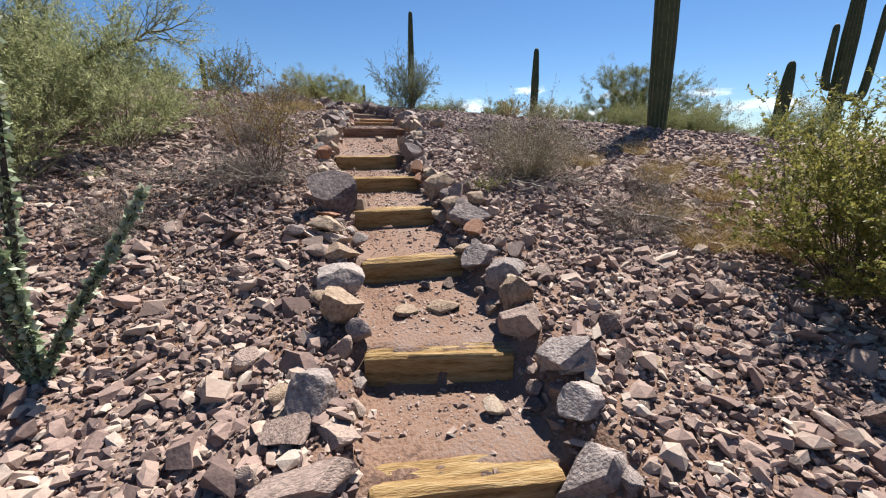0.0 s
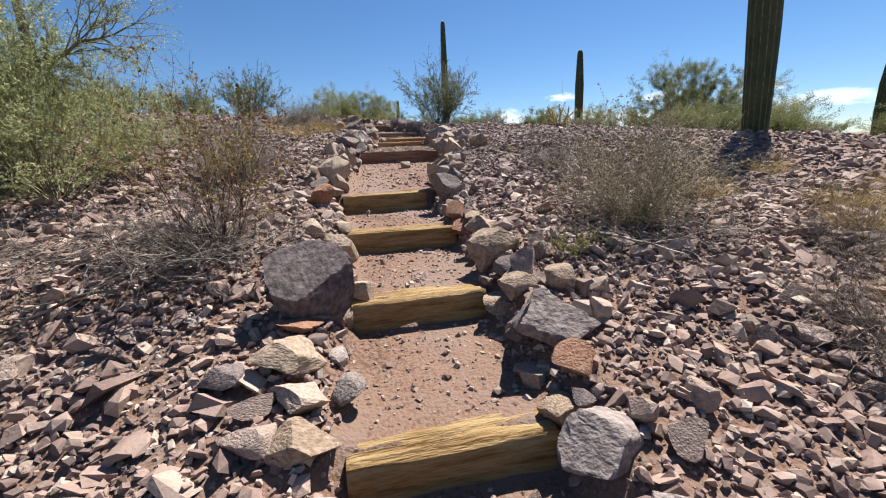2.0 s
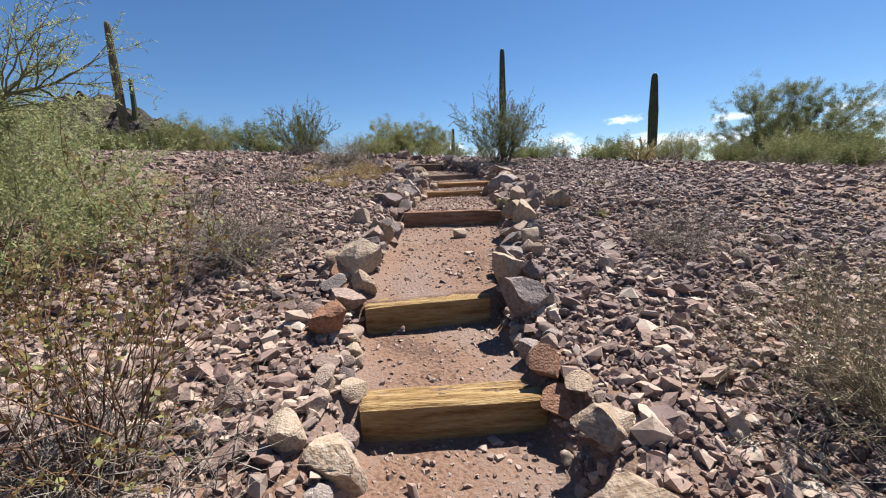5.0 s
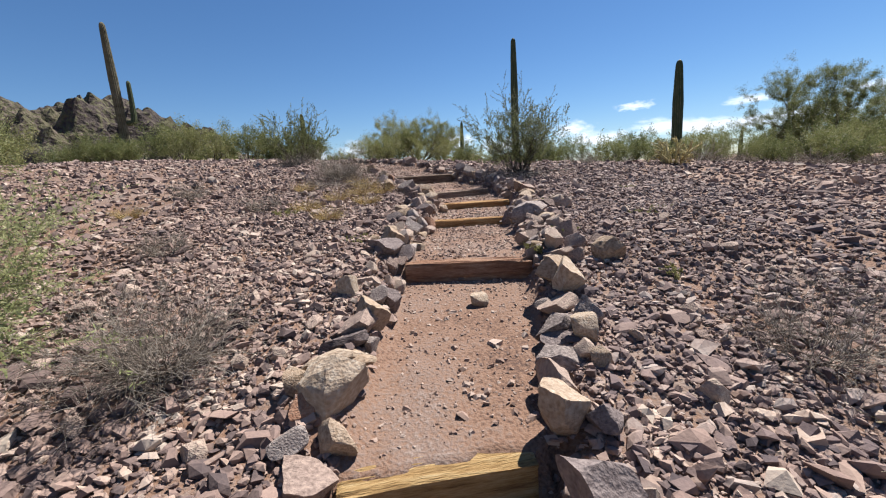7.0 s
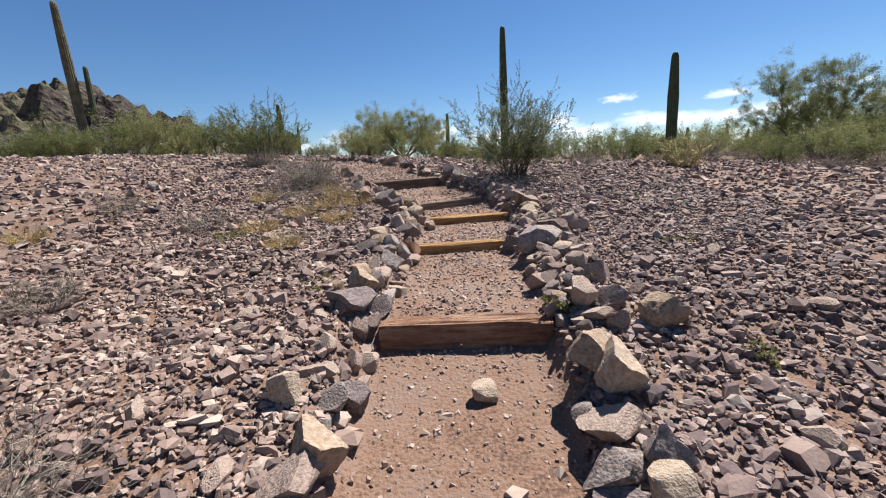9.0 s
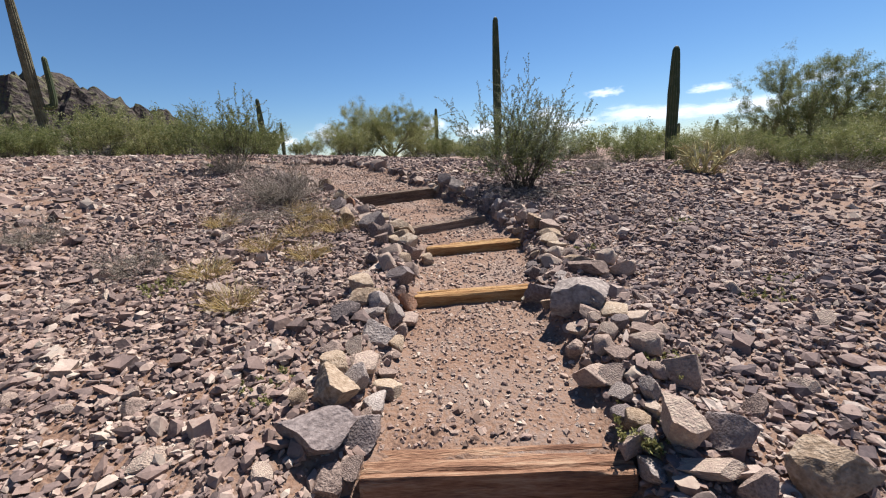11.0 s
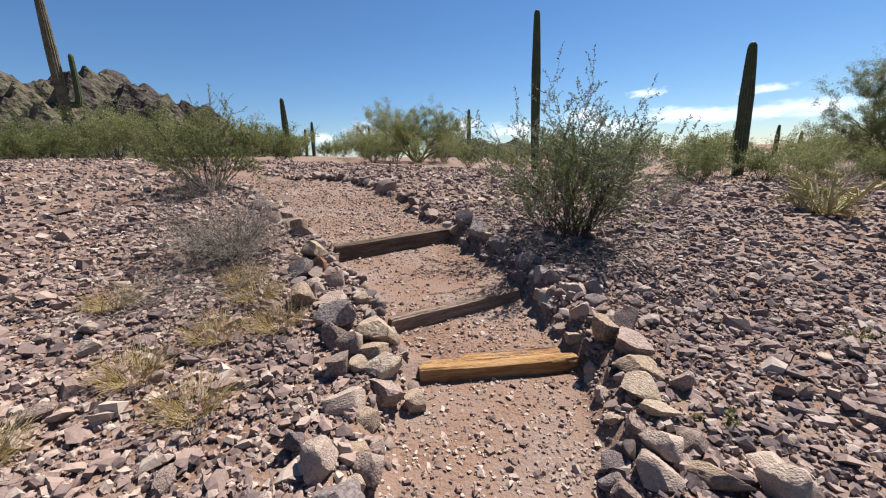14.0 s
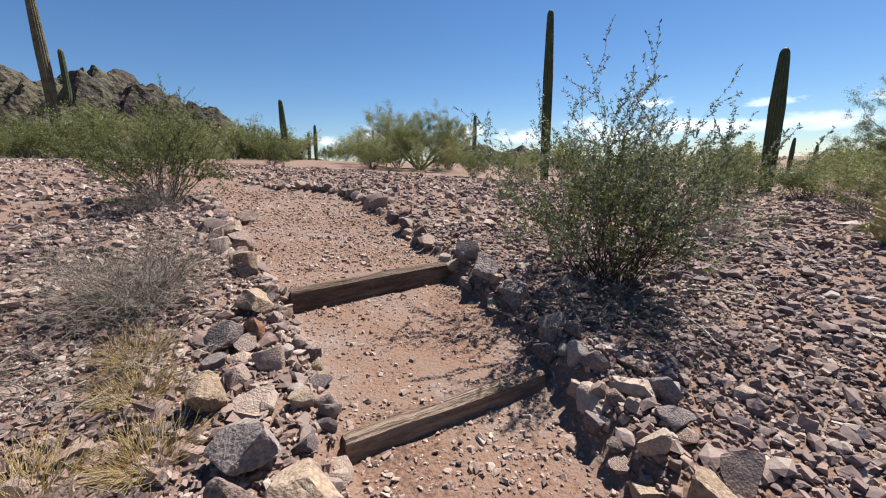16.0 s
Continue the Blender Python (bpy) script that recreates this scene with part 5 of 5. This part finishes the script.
# ---------------------------------------------------------------- shrubs of the plain
NEAR, FAR = [], []
for k, (green, high) in enumerate([(M_CR_LEAF, 1.5), (M_BRUSH, 1.7), (M_CR_LEAF, 1.25)]):
    p = creosote(200 + k, high, 20, leaf=0.05, per=8, levels=2, spread=1.0, kids=2, r=0.009)
    p.twigs = [t for t in p.twigs if t[6] > 0.0032]
    p.leaves = [(*(np.array(q[:3]) + p.rng.normal(0, 0.05, 3)), *q[3:]) for q in p.leaves]
    p.cuts = []
    NEAR.append(plant_thing("desert_shrub", p, M_CR_BARK, green, "bushy green desert shrub behind the ridge", "bush", at(-7 - 3.2 * k, 19.5 + k), "shrubs of the plain", width=0.18))
for k, (green, high) in enumerate([(M_CR_LEAF, 1.5), (M_BRUSH, 1.8)]):
    p = creosote(210 + k, high, 18, leaf=0.08, per=4, levels=2, spread=1.0, kids=2, r=0.012)
    p.twigs = [t for t in p.twigs if t[6] > 0.0045]
    p.leaves = [(*(np.array(q[:3]) + p.rng.normal(0, 0.05, 3)), *q[3:]) for q in p.leaves]
    FAR.append(plant_thing("desert_shrub", p, M_CR_BARK, green, "green desert shrub on the far plain", "bush", at(-20 + 9 * k, 37 + k), "shrubs of the plain", width=0.2))
BROWN = plant_thing("dry_shrub", dry_bush(220, 0.9, 36, spread=1.1, levels=1, kids=1, r=0.009), M_DRY, None, "brown leafless shrub on the plain", "bush", at(13.5, 19.0), "dry shrubs of the plain")
g = np.random.default_rng(77)
made = 0
RIDGE_SHRUBS = [
    (-11.5, 21.5, 1.2), (-9.2, 21.0, 1.0), (-12.5, 19.5, 0.8), (-5.3, 21.5, 0.9), (-3.9, 30.0, 1.25), (-6.2, 24.0, 0.8), (-17.5, 25.0, 1.3),
    (-19.5, 22.0, 1.1), (-21, 27, 1.4), (1.3, 21.8, 0.75), (2.6, 19.5, 0.6), (4.4, 18.6, 0.7), (5.6, 19.6, 0.8), (-2.2, 22.5, 0.8),
    (3.2, 16.8, 0.45), (6.9, 17.6, 0.75), (8.4, 16.2, 0.65), (9.6, 18.9, 0.8), (11.2, 17.2, 0.8), (12.4, 16.0, 0.8),
]
FLAT_SHRUBS = [
    (13.6, 18.0, 1.0), (14.6, 16.2, 0.9), (15.4, 19.4, 1.0), (16.4, 15.4, 0.9), (16.8, 18.2, 1.1), (14.2, 13.6, 0.8), (12.0, 12.0, 0.6),
    (13.2, 9.8, 0.7), (17.0, 11.6, 1.0), (15.2, 10.4, 0.8), (7.8, 19.6, 0.9), (10.8, 19.4, 0.9), (12.6, 14.2, 0.8), (9.0, 14.4, 0.55),
    (18.5, 17.0, 1.1), (11.6, 15.0, 0.7), (-5.4, 7.2, 0.9), (-6.7, 9.2, 0.9), (-5.2, 3.2, 0.9), (-6.2, 5.2, 1.2), (-8.4, 11.5, 0.8),
]
for x, y, s in RIDGE_SHRUBS + FLAT_SHRUBS:
    copy_thing(NEAR[made % 3], pose(x, y, gz(x, y) - 0.03, 0, 0, made * 47) @ Matrix.Scale(s, 4))
    made += 1
made = 0
while made < 110:
    y = g.uniform(25, 75)
    x = g.uniform(-1.2, 1.2) * (y + 4)
    sz = g.uniform(0.6, 1.25) * (1 + y / 130)
    copy_thing(FAR[made % 2], pose(x, y, gz(x, y) - 0.03, 0, 0, g.uniform(0, 360)) @ Matrix.Scale(sz, 4))
    made += 1
made = 0
while made < 80:
    y = g.uniform(14, 40)
    x = g.uniform(0.25, 1.15) * (y + 2)
    if x > 4:
        copy_thing(BROWN, pose(x, y, gz(x, y) - 0.02, 0, 0, g.uniform(0, 360)) @ Matrix.Scale(g.uniform(0.5, 1.2), 4))
        made += 1


# ---------------------------------------------------------------- hills and clouds
def hill(name, cx, cy, peaks, span, deep, seed, label, n=110):
    """A rocky ridge: peaks are (x along the ridge, height, width)."""
    u, v = np.meshgrid(np.linspace(-span, span, n * 2), np.linspace(-deep, deep, n))
    h = np.zeros_like(u)
    for px, ph, pw in peaks:
        h = np.maximum(h, ph * np.exp(-np.abs((u - px) / pw) ** 1.5 - (v / (deep * 0.45)) ** 2))
    amp = np.clip(h / 14, 0, 1)
    for o, a in ((0.05, 5.0), (0.12, 3.6), (0.3, 2.2), (0.75, 1.0)):
        h = h + amp * a * (0.45 - np.abs(lattice_noise(u * o + 9, v * o, seed)) * 1.6 + 0.3)
    h = h - 3 * (1 - ramp01(0, 3, h))
    q = (np.arange(n - 1)[:, None] * (2 * n) + np.arange(2 * n - 1)[None]).ravel()
    ob = link_mesh(name, mesh_of(name, np.stack([u, v, h], -1).reshape(-1, 3), np.stack([q, q + 1, q + 2 * n + 1, q + 2 * n], -1)), M_HILL)
    ob.matrix_world = pose(cx, cy, gz(cx, cy) - 1.0, 0, 0, 0)
    return tagged(ob, label, "hill", kind="structure")


hill("hill_near", -110, 141, [(-40, 32, 34), (-16, 27, 26), (0, 34, 13), (11, 24, 18), (23, 18, 22), (37, 9, 27)], 100, 55, 3, "dark brown rocky hill with boulder outcrops")
hill("hill_far", 45, 420, [(-20, 16, 30), (25, 12, 34)], 120, 50, 5, "low distant brown hill")


def cloud(x, y, z, sx, sz):
    """A far wisp of cloud on the backdrop of the sky."""
    me = mesh_of("cloud", [(-1, 0, -1), (1, 0, -1), (1, 0, 1), (-1, 0, 1)], [(0, 1, 2, 3)])
    ob = link_mesh("cloud", me, M_CLOUD)
    ob.matrix_world = pose(x, y, z, 0, 0, -math.degrees(math.atan2(x, y))) @ Matrix.Diagonal((sx, 1, sz, 1))
    ob.visible_shadow = False
    return tagged(ob, "small white fair weather cloud near the horizon", "cloud", "clouds", "structure")


for bearing, rise, sx, sz in [(-11.5, 3.6, 190, 80), (2.2, 3.9, 170, 80), (18, 4.6, 190, 60), (21, 3.0, 330, 70), (29, 3.8, 330, 66), (34, 3.4, 380, 60), (25.5, 6.6, 150, 36), (41, 3.6, 330, 66), (9.5, 3.2, 260, 66), (46, 5.6, 160, 36), (-17, 3.0, 150, 46), (52, 4.0, 300, 60), (37, 5.8, 170, 34)]:
    th = radians(bearing)
    cloud(2100 * math.sin(th), 2100 * math.cos(th), 2100 * math.tan(radians(rise)), sx, sz)
